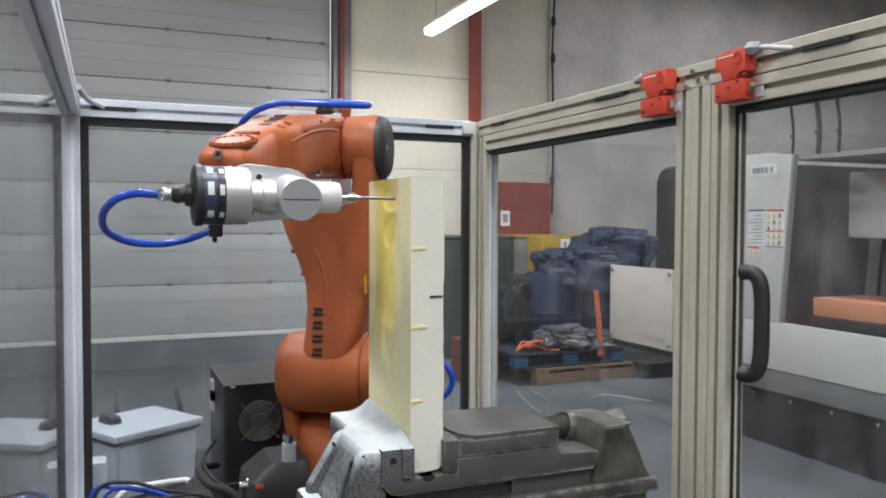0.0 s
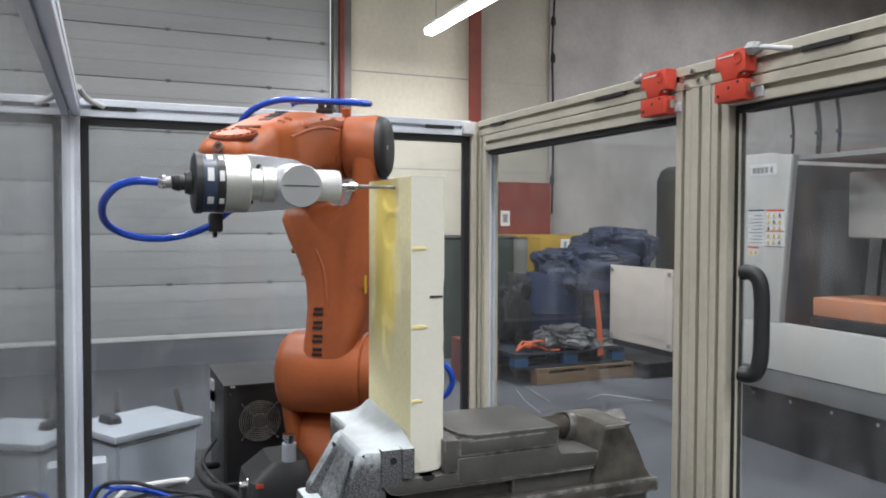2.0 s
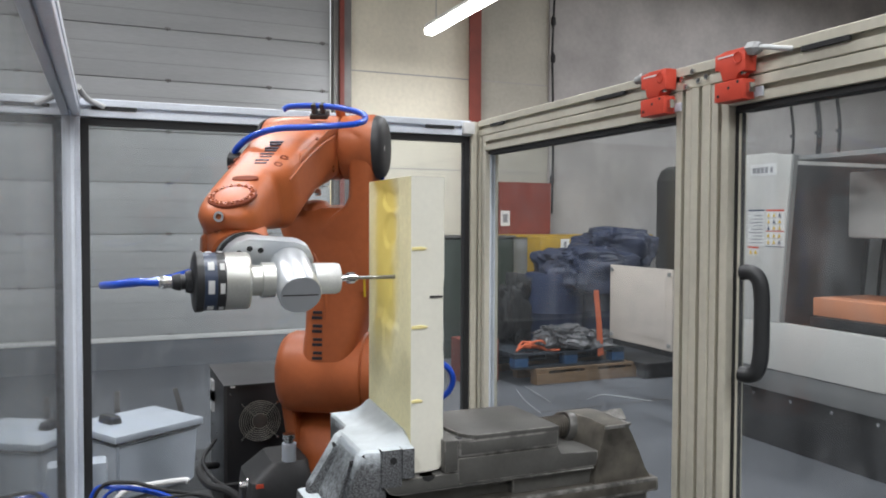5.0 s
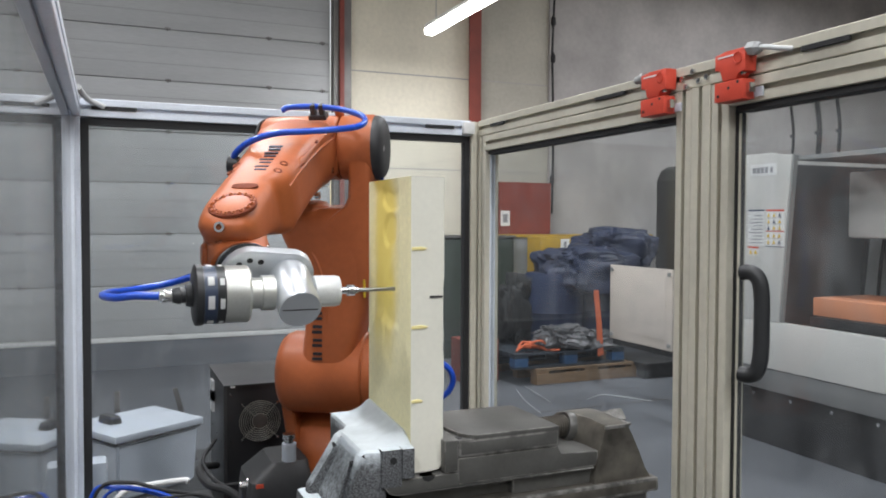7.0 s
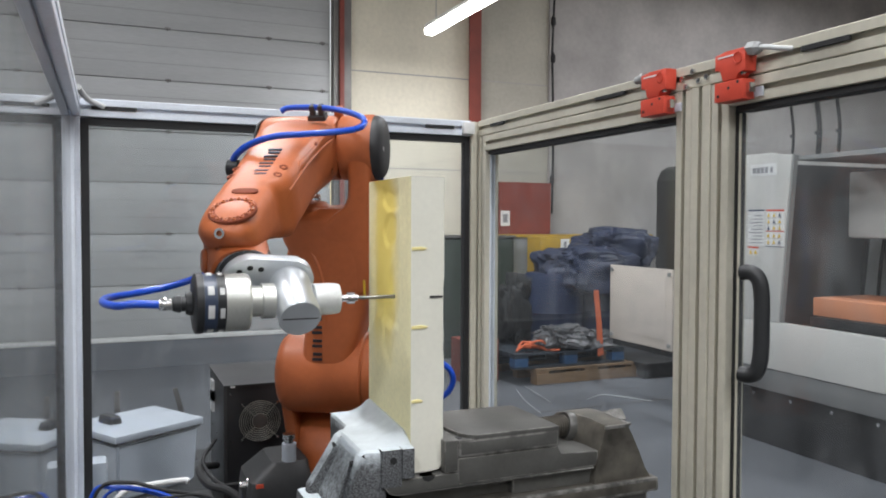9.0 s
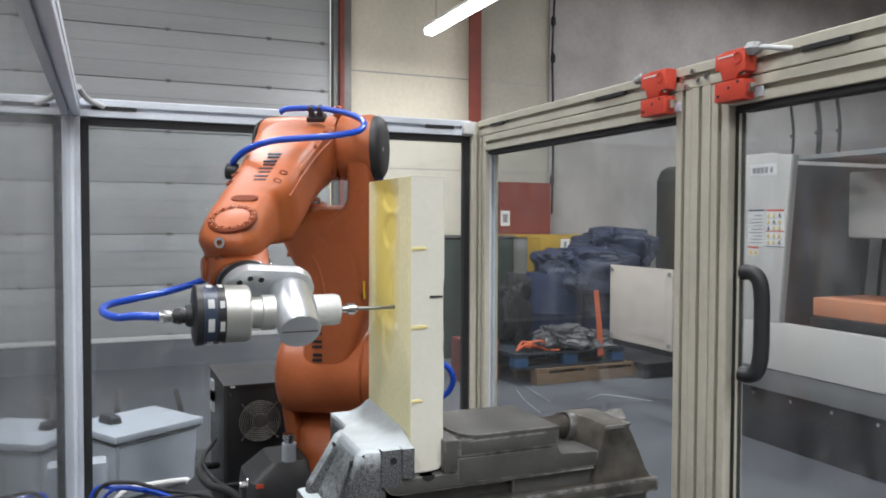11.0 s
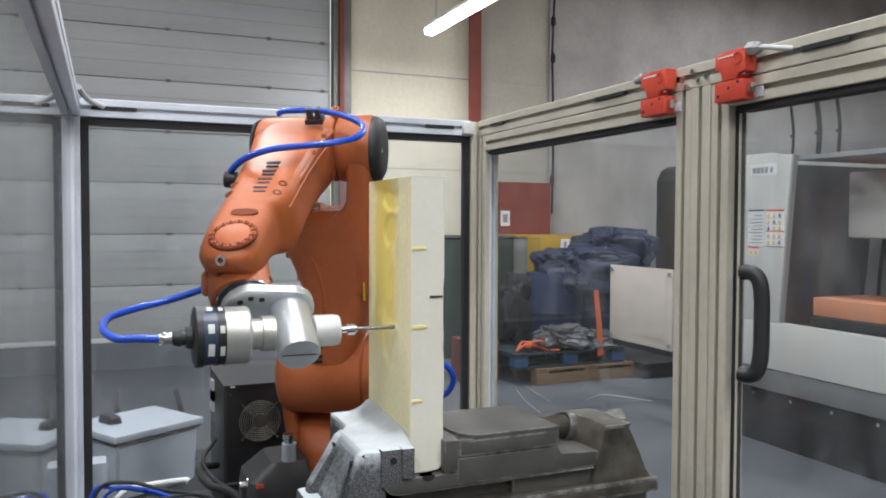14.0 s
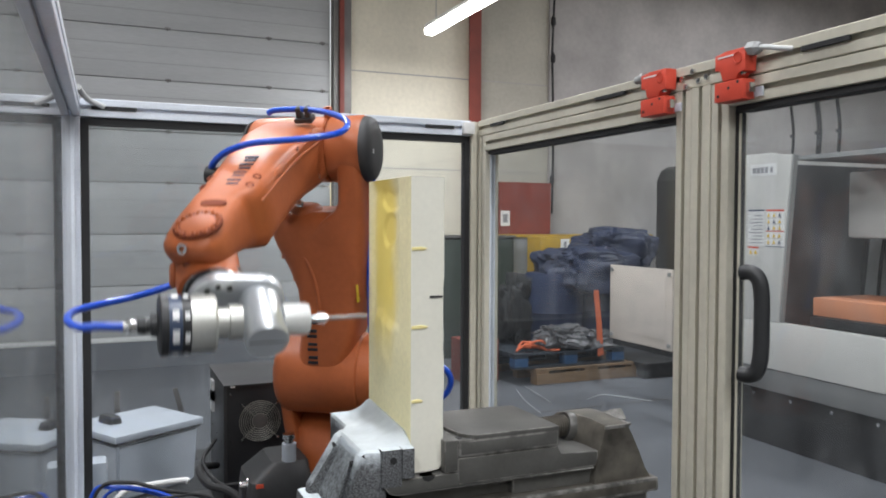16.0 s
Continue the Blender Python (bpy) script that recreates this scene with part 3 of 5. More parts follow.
            part("lead", bm, M["cable_grey"], s, "pale grey cable")
    # deck
    d = thing("cell_deck", (0.48, 0.9, 0), "dark steel deck on legs carrying the robot and the vice", "machine table")
    part("top", blox(((-0.53, -1.25, DECK - 0.03), (0.545, 1.245, DECK)), bevel=0.002), M["cell_base"], d)
    for x in (-0.49, 0.5):
        for y in (-1.2, 1.2):
            part("leg", blox(((x - 0.03, y - 0.03, 0), (x + 0.03, y + 0.03, DECK - 0.031))), M["alu"], d)


# ---- robot ----
R_AT = Vector((0.422, 1.601, 0.791))
E_OFF, H_OFF, TOOL_Y = 0.053, 0.052, 1.083


def solve(cx, cz):
    """Joint poses that put the spindle's centre at (cx, TOOL_Y, cz), in the robot's space."""
    rho = radians(6.5 + (1.534 - cz) * 172)
    n = Vector((0, -math.cos(rho), -math.sin(rho)))
    c = Vector((cx, TOOL_Y, cz)) - R_AT
    w = c - Vector((E_OFF, 0, 0)) - n * (H_OFF + 0.08)
    a1 = math.atan2(w.y, w.x)
    r, z = math.hypot(w.x, w.y) - 0.025, w.z - 0.4
    l1, l2 = 0.455, math.hypot(0.42, 0.035)
    d = math.hypot(r, z)
    a2 = math.atan2(z, r) + math.acos(max(-1, min(1, (l1 * l1 + d * d - l2 * l2) / (2 * l1 * d))))
    ex, ez = l1 * math.cos(a2), l1 * math.sin(a2)
    th = math.atan2(z - ez, r - ex) - math.atan2(0.035, 0.42)
    turn = Matrix.Rotation(a1, 4, "Z")
    p2 = turn @ Vector((0.025, 0, 0.4))
    p3 = turn @ Vector((0.025 + ex, 0, 0.4 + ez))
    arm = Matrix.Translation(p2) @ turn @ Matrix.Rotation(math.pi / 2 - a2, 4, "Y")
    fore = Matrix.Translation(p3) @ turn @ Matrix.Rotation(-th, 4, "Y")
    x = Vector((1, 0, 0))
    y = n.cross(x)
    rot = Matrix((x, y, n)).transposed().to_4x4()
    return turn, arm, fore, Matrix.Translation(w) @ rot, Matrix.Translation(c) @ rot


def loft(sections, axis="z", k=4.0, n=40):
    bm = B()
    rings(bm, [superloop(s[0], s[1:3], s[3:5], s[5] if len(s) > 5 else k, n, axis) for s in sections])
    return bm


def bolt(bm, p, d, r=0.005, h=0.004):
    lathe(bm, p, d, [(0, r), (h, r), (h, r * 0.55), (h * 0.3, r * 0.5)], 12)


def robot():
    rb = thing("robot_arm", R_AT, "orange six-axis robot arm with a milling spindle, on the deck", "robot")
    # base casting
    base = B()
    lathe(base, (0, 0, 0), (0, 0, 1), [(0, 0.13), (0.02, 0.13), (0.03, 0.115), (0.15, 0.105), (0.195, 0.1)], 40)
    base_ob = part("base", base, M["charcoal"], rb, "charcoal cast base")
    bm = loft([(0.0, -0.12, -0.05, 0.065, 0.075), (0.19, -0.12, -0.05, 0.062, 0.07), (0.215, -0.118, -0.05, 0.06, 0.068), (0.243, -0.10, -0.045, 0.038, 0.06), (0.247, -0.10, -0.045, 0.034, 0.056)], k=7)
    part("connector_box", bm, M["charcoal"], base_ob, "dark connector housing")
    bm = B()
    lathe(bm, (-0.1, -0.092, 0.246), (0, 0, 1), [(0, 0.014), (0.034, 0.014)], 16)
    part("valve", bm, M["white_plastic"], base_ob, "white valve body")
    bm = B()
    lathe(bm, (-0.1, -0.092, 0.2801), (0, 0, 1), [(0, 0.009), (0.008, 0.009), (0.009, 0.012), (0.018, 0.012)], 16)
    part("valve_cap", bm, M["steel"], base_ob)
    part("sticker", blox(((-0.168, -0.121, 0.208), (-0.154, -0.1175, 0.215))), M["label_red"], base_ob, "small red sticker")
    # turning column
    bm = B()
    rings(bm, [superloop(z, (cx, cy), (hx, hy), k, 40) for z, cx, cy, hx, hy, k in
               ((0.2, 0, 0.005, 0.066, 0.066, 2), (0.206, 0, 0.005, 0.072, 0.072, 2), (0.238, 0, 0.005, 0.072, 0.072, 2), (0.252, -0.002, 0.005, 0.066, 0.07, 2.6), (0.285, -0.012, 0.005, 0.052, 0.072, 4), (0.31, -0.03, 0.005, 0.036, 0.076, 4), (0.36, -0.04, 0.005, 0.036, 0.084, 4), (0.42, -0.04, 0.005, 0.04, 0.08, 4), (0.46, -0.035, 0.01, 0.03, 0.07, 3))])
    col = part("column", bm, M["orange"], rb)
    for ya, yb in ((-0.086, -0.062), (0.098, 0.118)):
        bm = B()
        prism(bm, [(0.052, 0.25), (0.056, 0.29), (0.07, 0.36), (0.06, 0.40), (-0.05, 0.40), (-0.06, 0.25)], "y", ya, yb, bevel=0.009)
        for vv in bm.verts:
            vv.co.y += (0.40 - vv.co.z) * (0.12 if ya < 0 else -0.25)
        part("cheek", bm, M["orange"], col)
    bm = B()
    lathe(bm, (0.025, 0.0955, 0.4), (0, 1, 0), [(0, 0.082), (0.03, 0.082), (0.037, 0.076)], 40)
    part("shoulder_cap", bm, M["orange"], col)
    # lower arm
    arm_pts = ((0.0, 0.0, 0.012, 0.076, 0.05), (0.06, 0.0, 0.025, 0.07, 0.055), (0.10, 0.0, 0.035, 0.066, 0.059), (0.14, 0.0, 0.042, 0.06, 0.064), (0.19, 0.0, 0.043, 0.058, 0.069), (0.235, 0.0, 0.037, 0.057, 0.079), (0.275, 0.0, 0.028, 0.055, 0.090), (0.312, 0.0, 0.022, 0.052, 0.098), (0.330, 0.0, 0.024, 0.044, 0.094), (0.340, 0.0, 0.028, 0.03, 0.085))
    arm = part("lower_arm", loft(arm_pts, k=4.5, n=56), M["orange"], rb)
    bm = B()
    lathe(bm, (0, -0.084, 0), (0, 1, 0), [(0, 0.060), (0.004, 0.070), (0.012, 0.078), (0.024, 0.083), (0.174, 0.083), (0.178, 0.079)], 56)
    part("shoulder_drum", bm, M["orange"], arm)
    bm = loft([(0.18, 0.0, 0.085, 0.056, 0.025), (0.290, 0.0, 0.056, 0.0545, 0.064), (0.310, 0.0, 0.067, 0.0545, 0.054), (0.324, 0.0, 0.077, 0.0545, 0.0445), (0.336, 0.0, 0.086, 0.055, 0.036), (0.346, 0.0, 0.093, 0.055, 0.0295), (0.362, 0.0, 0.097, 0.056, 0.0255), (0.39, 0.0, 0.0985, 0.058, 0.0245), (0.455, 0.0, 0.0985, 0.060, 0.0240)], k=5)
    lathe(bm, (0, 0.055, 0.455), (0, 1, 0), [(0, 0.056), (0.004, 0.062), (0.062, 0.064), (0.067, 0.062)], 48)
    part("elbow_side", bm, M["orange"], arm)
    bm = B()
    lathe(bm, (0, 0.1222, 0.455), (0, 1, 0), [(0, 0.062), (0.006, 0.061), (0.014, 0.057), (0.018, 0.050), (0.0195, 0.03)], 48)
    cap = part("elbow_cap", bm, M["charcoal"], arm, "black elbow cover disc")
    part("cap_mark", blox(((0.022, 0.1405, 0.45), (0.028, 0.1418, 0.458))), M["paper"], cap)
    bm = B()
    lathe(bm, (0.004, -0.006, 0.332), (0, 0, 1), [(0, 0.034), (0.010, 0.032), (0.017, 0.025), (0.020, 0.015), (0.021, 0.004)], 28)
    part("boss", bm, M["orange"], arm, "rounded cast boss")
    bm = B()
    tube(bm, [(0.0475, -0.012, 0.275), (0.0535, 0.006, 0.248), (0.0555, 0.018, 0.215), (0.0570, 0.024, 0.175), (0.0590, 0.026, 0.125), (0.0640, 0.026, 0.075)], 0.0042, 10)
    part("casting_ridge", bm, M["orange"], arm)
    for y, z in ((-0.055, 0.25), (-0.035, 0.205)):
        bm = B()
        bolt(bm, (0.02, y + 0.012, z), (0, -1, 0), 0.006, 0.014)
        part("bolt", bm, M["orange"], arm)
    # printed mark on the arm: four pairs of plain strokes
    for i in range(4):
        z = 0.047 + i * 0.0262
        x = (0.0722, 0.0693, 0.0668, 0.0630)[i]
        for z0, z1, y0, y1 in ((0.0, 0.0052, -0.0015, 0.0185), (0.0105, 0.0157, 0.0005, 0.0185)):
            part("print_stroke", blox(((x - 0.008, y0, z + z0), (x + 0.0008, y1, z + z1))), M["ink"], arm, "dark printed stroke")
    part("warning_strip", blox(((0.050, 0.101, 0.17), (0.0575, 0.1045, 0.205))), M["label_yellow"], arm, "yellow warning strip")
    bm = B()
    tube(bm, [(0.0, 0.13, 0.42), (0.0, 0.13, 0.33), (0.02, 0.12, 0.25), (0.03, 0.118, 0.17), (0.03, 0.115, 0.1)], 0.005, 10)
    part("arm_hose", bm, M["blue_hose"], arm, "blue hose along the arm")
    bm = B()
    tube(bm, [(0.0, 0.13, 0.042), (0.0, 0.20, 0.042), (0.0, 0.256, 0.016), (0.0, 0.264, -0.02), (0.0, 0.232, -0.05), (0.0, 0.13, -0.06)], 0.006, 10)
    part("shoulder_hose", bm, M["blue_hose"], arm, "blue hose loop at the shoulder")
    # forearm
    sec = ((-0.052, -0.022, 0.0, 0.062, 0.02, 3), (-0.04, -0.022, 0.0, 0.068, 0.045, 3), (0.0, -0.020, 0.002, 0.073, 0.059, 3.5), (0.05, -0.015, 0.013, 0.073, 0.060, 4), (0.10, -0.009, 0.028, 0.068, 0.060, 4.5), (0.16, -0.001, 0.043, 0.060, 0.056, 4.5), (0.23, 0.004, 0.054, 0.055, 0.054, 4.5), (0.30, 0.007, 0.058, 0.052, 0.054, 4.5), (0.340, 0.007, 0.058, 0.051, 0.054, 4.5), (0.350, 0.000, 0.060, 0.045, 0.052, 4.2), (0.366, 0.000, 0.066, 0.044, 0.046, 4), (0.40, -0.001, 0.072, 0.044, 0.040, 3.6), (0.430, -0.001, 0.073, 0.044, 0.039, 3.2), (0.452, 0.000, 0.073, 0.043, 0.0385, 3), (0.468, 0.001, 0.074, 0.040, 0.036, 2.8), (0.480, 0.002, 0.075, 0.034, 0.030, 2.6), (0.487, 0.002, 0.076, 0.024, 0.021, 2.5))
    bm = loft(sec, axis="x", n=64)
    for vv in bm.verts:
        if vv.co.x > 0.40:
            vv.co.x -= min(1.0, (vv.co.x - 0.40) / 0.08) * max(0.0, 0.095 - vv.co.z) * 0.45
    fore = part("forearm", bm, M["orange"], rb, smooth=70)
    bm = B()
    lathe(bm, (0, -0.099, 0), (0, 1, 0), [(0, 0.050), (0.003, 0.056), (0.010, 0.0605), (0.04, 0.062), (0.149, 0.062), (0.152, 0.059)], 48)
    part("elbow_hub", bm, M["orange"], fore)
    bm = B()
    lathe(bm, (0, -0.108, 0), (0, 1, 0), [(0, 0.046), (0.003, 0.054), (0.0088, 0.057)], 40)
    part("elbow_cap", bm, M["charcoal"], fore, "black elbow cover disc")
    bm = B()
    prism(bm, [(0.03, 0.046), (0.24, 0.080), (0.290, 0.089), (0.262, 0.1000), (0.10, 0.0755), (0.03, 0.062)], "y", 0.036, 0.0590, bevel=0.007)
    rail = part("side_rail", bm, M["orange"], fore, "raised casting rail")
    bm = B()
    tube(bm, [(0.06, 0.0555, 0.046), (0.14, 0.0575, 0.066), (0.23, 0.0575, 0.080), (0.335, 0.0555, 0.086)], 0.0032, 10)
    part("casting_ridge", bm, M["orange"], fore)
    for x in (0.085, 0.165):
        # dark orange discs paint in the shade of the bolt pockets
        bm = B()
        cyl(bm, (x, 0.052, 0.058 + x * 0.155), (x, 0.052, 0.0612 + x * 0.155), 0.0068, 16)
        part("bolt_pocket", bm, M["orange_shade"], rail)
    # round cover with a ring of screws
    top = 0.1110
    # the ring stands proud; its darker orange paints in recess shade
    bm = B()
    lathe(bm, (0.44, 0.008, top - 0.004), (0, 0, 1), [(0, 0.0345), (0.0045, 0.0345), (0.0055, 0.033)], 40)
    ring = part("wrist_cover", bm, M["orange_shade"], fore, "ring of the wrist cover, recess shade in its darker orange")
    bm = B()
    lathe(bm, (0.44, 0.008, top + 0.0005), (0, 0, 1), [(0, 0.0245), (0.0018, 0.0245), (0.0022, 0.023)], 40)
    part("cover_disc", bm, M["orange"], ring)
    for i in range(16):
        a = 2 * math.pi * i / 16
        bm = B()
        bolt(bm, (0.44 + 0.0293 * math.cos(a), 0.008 + 0.0293 * math.sin(a), top + 0.0012), (0, 0, 1), 0.0036, 0.0026)
        part("screw", bm, M["orange"], ring)
    # slot and pocket bolts too get their recess shade from darker orange
    bm = loft([(0.1100, 0.385, 0.008, 0.008, 0.020), (0.1132, 0.385, 0.008, 0.008, 0.020)], k=2.6)
    part("slot", bm, M["orange_shade"], fore)
    for x, y in ((0.328, 0.040), (0.302, 0.042), (0.328, -0.034), (0.302, -0.034)):
        bm = B()
        bolt(bm, (x, y, 0.1070 if y > 0 else 0.1045), (0, 0.3 if y > 0 else -0.3, 1), 0.0068, 0.0035)
        part("pocket_bolt", bm, M["orange_shade"], fore)
    bm = B()
    bolt(bm, (0.478, 0.004, 0.096), (1, 0, 0.6), 0.0075, 0.013)
    part("nose_bolt", bm, M["steel"], fore)
    bm = B()
    bolt(bm, (-0.02, 0.052, 0.050), (0, 0, 1), 0.009, 0.026)
    part("lifting_boss", bm, M["orange"], fore)
    for x in (0.10, 0.2):
        bm = B()
        bolt(bm, (x, 0.051, 0.0), (0, 1, 0), 0.006, 0.008)
        part("side_bolt", bm, M["steel"], fore)
    # printed mark on the forearm
    for i in range(4):
        x = 0.240 + i * 0.0248
        for x0, x1, y0, y1 in ((0.0, 0.0046, 0.001, 0.023), (0.0112, 0.0158, 0.004, 0.023)):
            part("print_stroke", blox(((x + x0, y0, 0.1108), (x + x1, y1, 0.1126))), M["blueink"], fore, "blue-grey printed stroke")
    # hose over the elbow, with its clip and plug
    bm = B()
    tube(bm, [(0.232, -0.072, 0.070), (0.24, -0.060, 0.098), (0.24, -0.03, 0.12), (0.232, 0.01, 0.13), (0.215, 0.055, 0.126), (0.195, 0.095, 0.12), (0.165, 0.128, 0.112), (0.13, 0.136, 0.106), (0.09, 0.122, 0.102), (0.055, 0.08, 0.100), (0.036, 0.03, 0.099), (0.036, -0.025, 0.099), (0.04, -0.04, 0.094)], 0.0055, 12)
    part("elbow_hose", bm, M["blue_hose"], fore, "glossy blue air hose looped over the elbow")
    part("hose_clip", blox(((0.028, 0.014, 0.078), (0.044, 0.024, 0.1045)), ((0.028, 0.030, 0.078), (0.044, 0.040, 0.1045)), ((0.024, 0.010, 0.076), (0.048, 0.044, 0.086)), bevel=0.003), M["charcoal"], fore, "black hose clip")
    bm = B()
    lathe(bm, (0.24, -0.045, 0.076), (0.05, -1, 0.15), [(0, 0.011), (0.012, 0.011), (0.013, 0.014), (0.03, 0.014), (0.032, 0.01)], 16)
    part("plug", bm, M["black"], fore, "black plug")
    # wrist
    bm = B()
    rings(bm, [superloop(z, (-0.010, 0.0), (hx, hy), k, 40) for z, hx, hy, k in ((-0.046, 0.026, 0.020, 2.4), (-0.040, 0.036, 0.030, 2.6), (-0.024, 0.043, 0.037, 3), (0.010, 0.045, 0.039, 3), (0.034, 0.045, 0.039, 2.6), (0.052, 0.044, 0.040, 2.2), (0.0655, 0.043, 0.0405, 2))])
    cyl(bm, (-0.0605, -0.004, 0.026), (-0.050, -0.004, 0.026), 0.0185, 28, 0.004)
    wrist = part("wrist", bm, M["orange"], rb)
    for a in (0.5, 1.4, 2.3):
        bm = B()
        bolt(bm, (-0.010 + 0.043 * math.cos(a), 0.039 * math.sin(a), 0.046), (math.cos(a), math.sin(a), 0), 0.0055, 0.005)
        part("bolt", bm, M["steel"], wrist)
    bm = B()
    lathe(bm, (-0.003, 0, 0.0702), (0, 0, 1), [(0, 0.0395), (0.0052, 0.0395)], 40)
    part("flange_seal", bm, M["black"], wrist, "black seal ring")
    bm = B()
    lathe(bm, (-0.006, 0, 0.0656), (0, 0, 1), [(0, 0.0405), (0.0015, 0.0418), (0.0045, 0.0418)], 40)
    part("flange_ring", bm, M["steel"], wrist, "polished steel ring")
    # spindle and its holder; x runs along the cutter
    bm = B()
    pts = [(-E_OFF + 0.041 * math.cos(a), 0.041 * math.sin(a)) for a in [math.pi / 2 + math.pi * i / 18 for i in range(19)]] + [(0.036 * math.cos(a), 0.036 * math.sin(a)) for a in [-math.pi / 2 + math.pi * i / 18 for i in range(19)]]
    prism(bm, pts, "z", -H_OFF - 0.0045, -H_OFF + 0.010, bevel=0.0015)
    tool = part("spindle_holder", bm, M["machined"], rb, "machined aluminium adapter plate")
    for i in range(7):
        a = math.pi * (0.35 + i / 5.2)
        bm = B()
        lathe(bm, (-E_OFF + 0.026 * math.cos(a), 0.026 * math.sin(a), -H_OFF + 0.0101), (0, 0, 1), [(0, 0.0042), (0.0006, 0.0042)], 12)
        part("bolt_hole", bm, M["rubber"], tool)
    bm = B()
    lathe(bm, (0, 0, -H_OFF + 0.0102), (0, 0, 1), [(0, 0.028), (0.012, 0.029), (0.082, 0.029), (0.0845, 0.0275)], 40)
    part("clamp_tube", bm, M["machined"], tool, "round machined clamp body")
    part("clamp_slit", blox(((-0.024, -0.0008, 0.0424), (0.024, 0.0008, 0.0432))), M["ink"], tool)
    def turned(name, x0, prof, mat, label=""):
        b2 = B()
        lathe(b2, (x0, 0, 0), (1, 0, 0), prof, 40)
        return part(name, b2, M[mat], tool, label)
    turned("motor_cap", -0.135, [(0, 0.034), (0.002, 0.0395), (0.003, 0.0405), (0.0115, 0.0405), (0.012, 0.039)], "black", "black end cap")
    # the blue tint paints in the reflection on a dark band
    turned("motor_rear", -0.1229, [(0, 0.0385), (0.016, 0.0385)], "blue_print_and_sheen", "dark printed band, bluish reflection put into its colour")
    turned("motor_ring", -0.1068, [(0, 0.039), (0.011, 0.039)], "black")
    turned("motor_body", -0.0957, [(0, 0.0385), (0.030, 0.0385), (0.033, 0.036)], "satin", "satin grey spindle body")
    turned("motor_neck", -0.0626, [(0, 0.021), (0.016, 0.021), (0.017, 0.024), (0.034, 0.024)], "satin")
    turned("nose", 0.026, [(0, 0.022), (0.03, 0.022), (0.036, 0.0205), (0.037, 0.014)], "nose", "pale spindle nose")
    turned("collet", 0.0631, [(0, 0.005), (0.012, 0.005), (0.0125, 0.0085), (0.022, 0.0085), (0.0225, 0.005), (0.027, 0.005)], "steel", "steel collet")
    turned("cutter", 0.09, [(0, 0.0027), (0.05, 0.0027), (0.0505, 0.0031), (0.0565, 0.0031)], "cutter_steel", "thin steel milling cutter")
    turned("boot", -0.160, [(0, 0.009), (0.008, 0.0115), (0.010, 0.0115), (0.0105, 0.010), (0.016, 0.010), (0.0165, 0.014), (0.024, 0.016)], "black", "black cable boot")
    turned("fitting", -0.177, [(0, 0.007), (0.003, 0.0085), (0.009, 0.0085), (0.0095, 0.0075), (0.016, 0.0075)], "steel", "bright hose fitting")
    for i, (a, h) in enumerate(((0.1, 0.5), (0.9, 0.35), (-0.7, 0.3), (1.8, 0.4), (2.6, 0.4))):
        for x0, w in ((-0.119, 0.008), (-0.104, 0.006)):
            b2 = B()
            loops = []
            for k in range(7):
                t = -math.pi / 2 * 0 + a + h * k / 6 * (0.9 if x0 < -0.11 else 0.7)
                s, cc = math.sin(t), math.cos(t)
                loops.append([(x0, 0.0393 * s, 0.0393 * cc), (x0 + w, 0.0393 * s, 0.0393 * cc), (x0 + w, 0.0397 * s, 0.0397 * cc), (x0, 0.0397 * s, 0.0397 * cc)])
            rings(b2, loops)
            part("label", b2, M["paper"], tool, "small white label")
    bm = B()
    tube(bm, [(-0.176, 0, 0), (-0.205, 0.001, -0.002), (-0.228, -0.006, -0.014), (-0.243, -0.022, -0.06), (-0.236, -0.040, -0.115), (-0.20, -0.052, -0.155), (-0.15, -0.051, -0.175), (-0.10, -0.036, -0.18), (-0.06, -0.008, -0.17)], 0.0053, 12)
    bmesh.ops.rotate(bm, verts=bm.verts[:], cent=(0, 0, 0), matrix=Matrix.Rotation(radians(-12), 3, "X"))
    hose = part("spindle_hose", bm, M["blue_hose"], tool, "glossy blue air hose looped to the wrist")
    bm = blox(((-0.094, -0.042, -0.188), (-0.074, -0.014, -0.166)), bevel=0.003)
    box(bm, (-0.088, -0.050, -0.184), (-0.082, -0.040, -0.176))
    bmesh.ops.rotate(bm, verts=bm.verts[:], cent=(0, 0, 0), matrix=Matrix.Rotation(radians(-12), 3, "X"))
    part("hose_tie", bm, M["black"], hose, "black plastic hose tie")
    return rb, col, arm, fore, wrist, tool


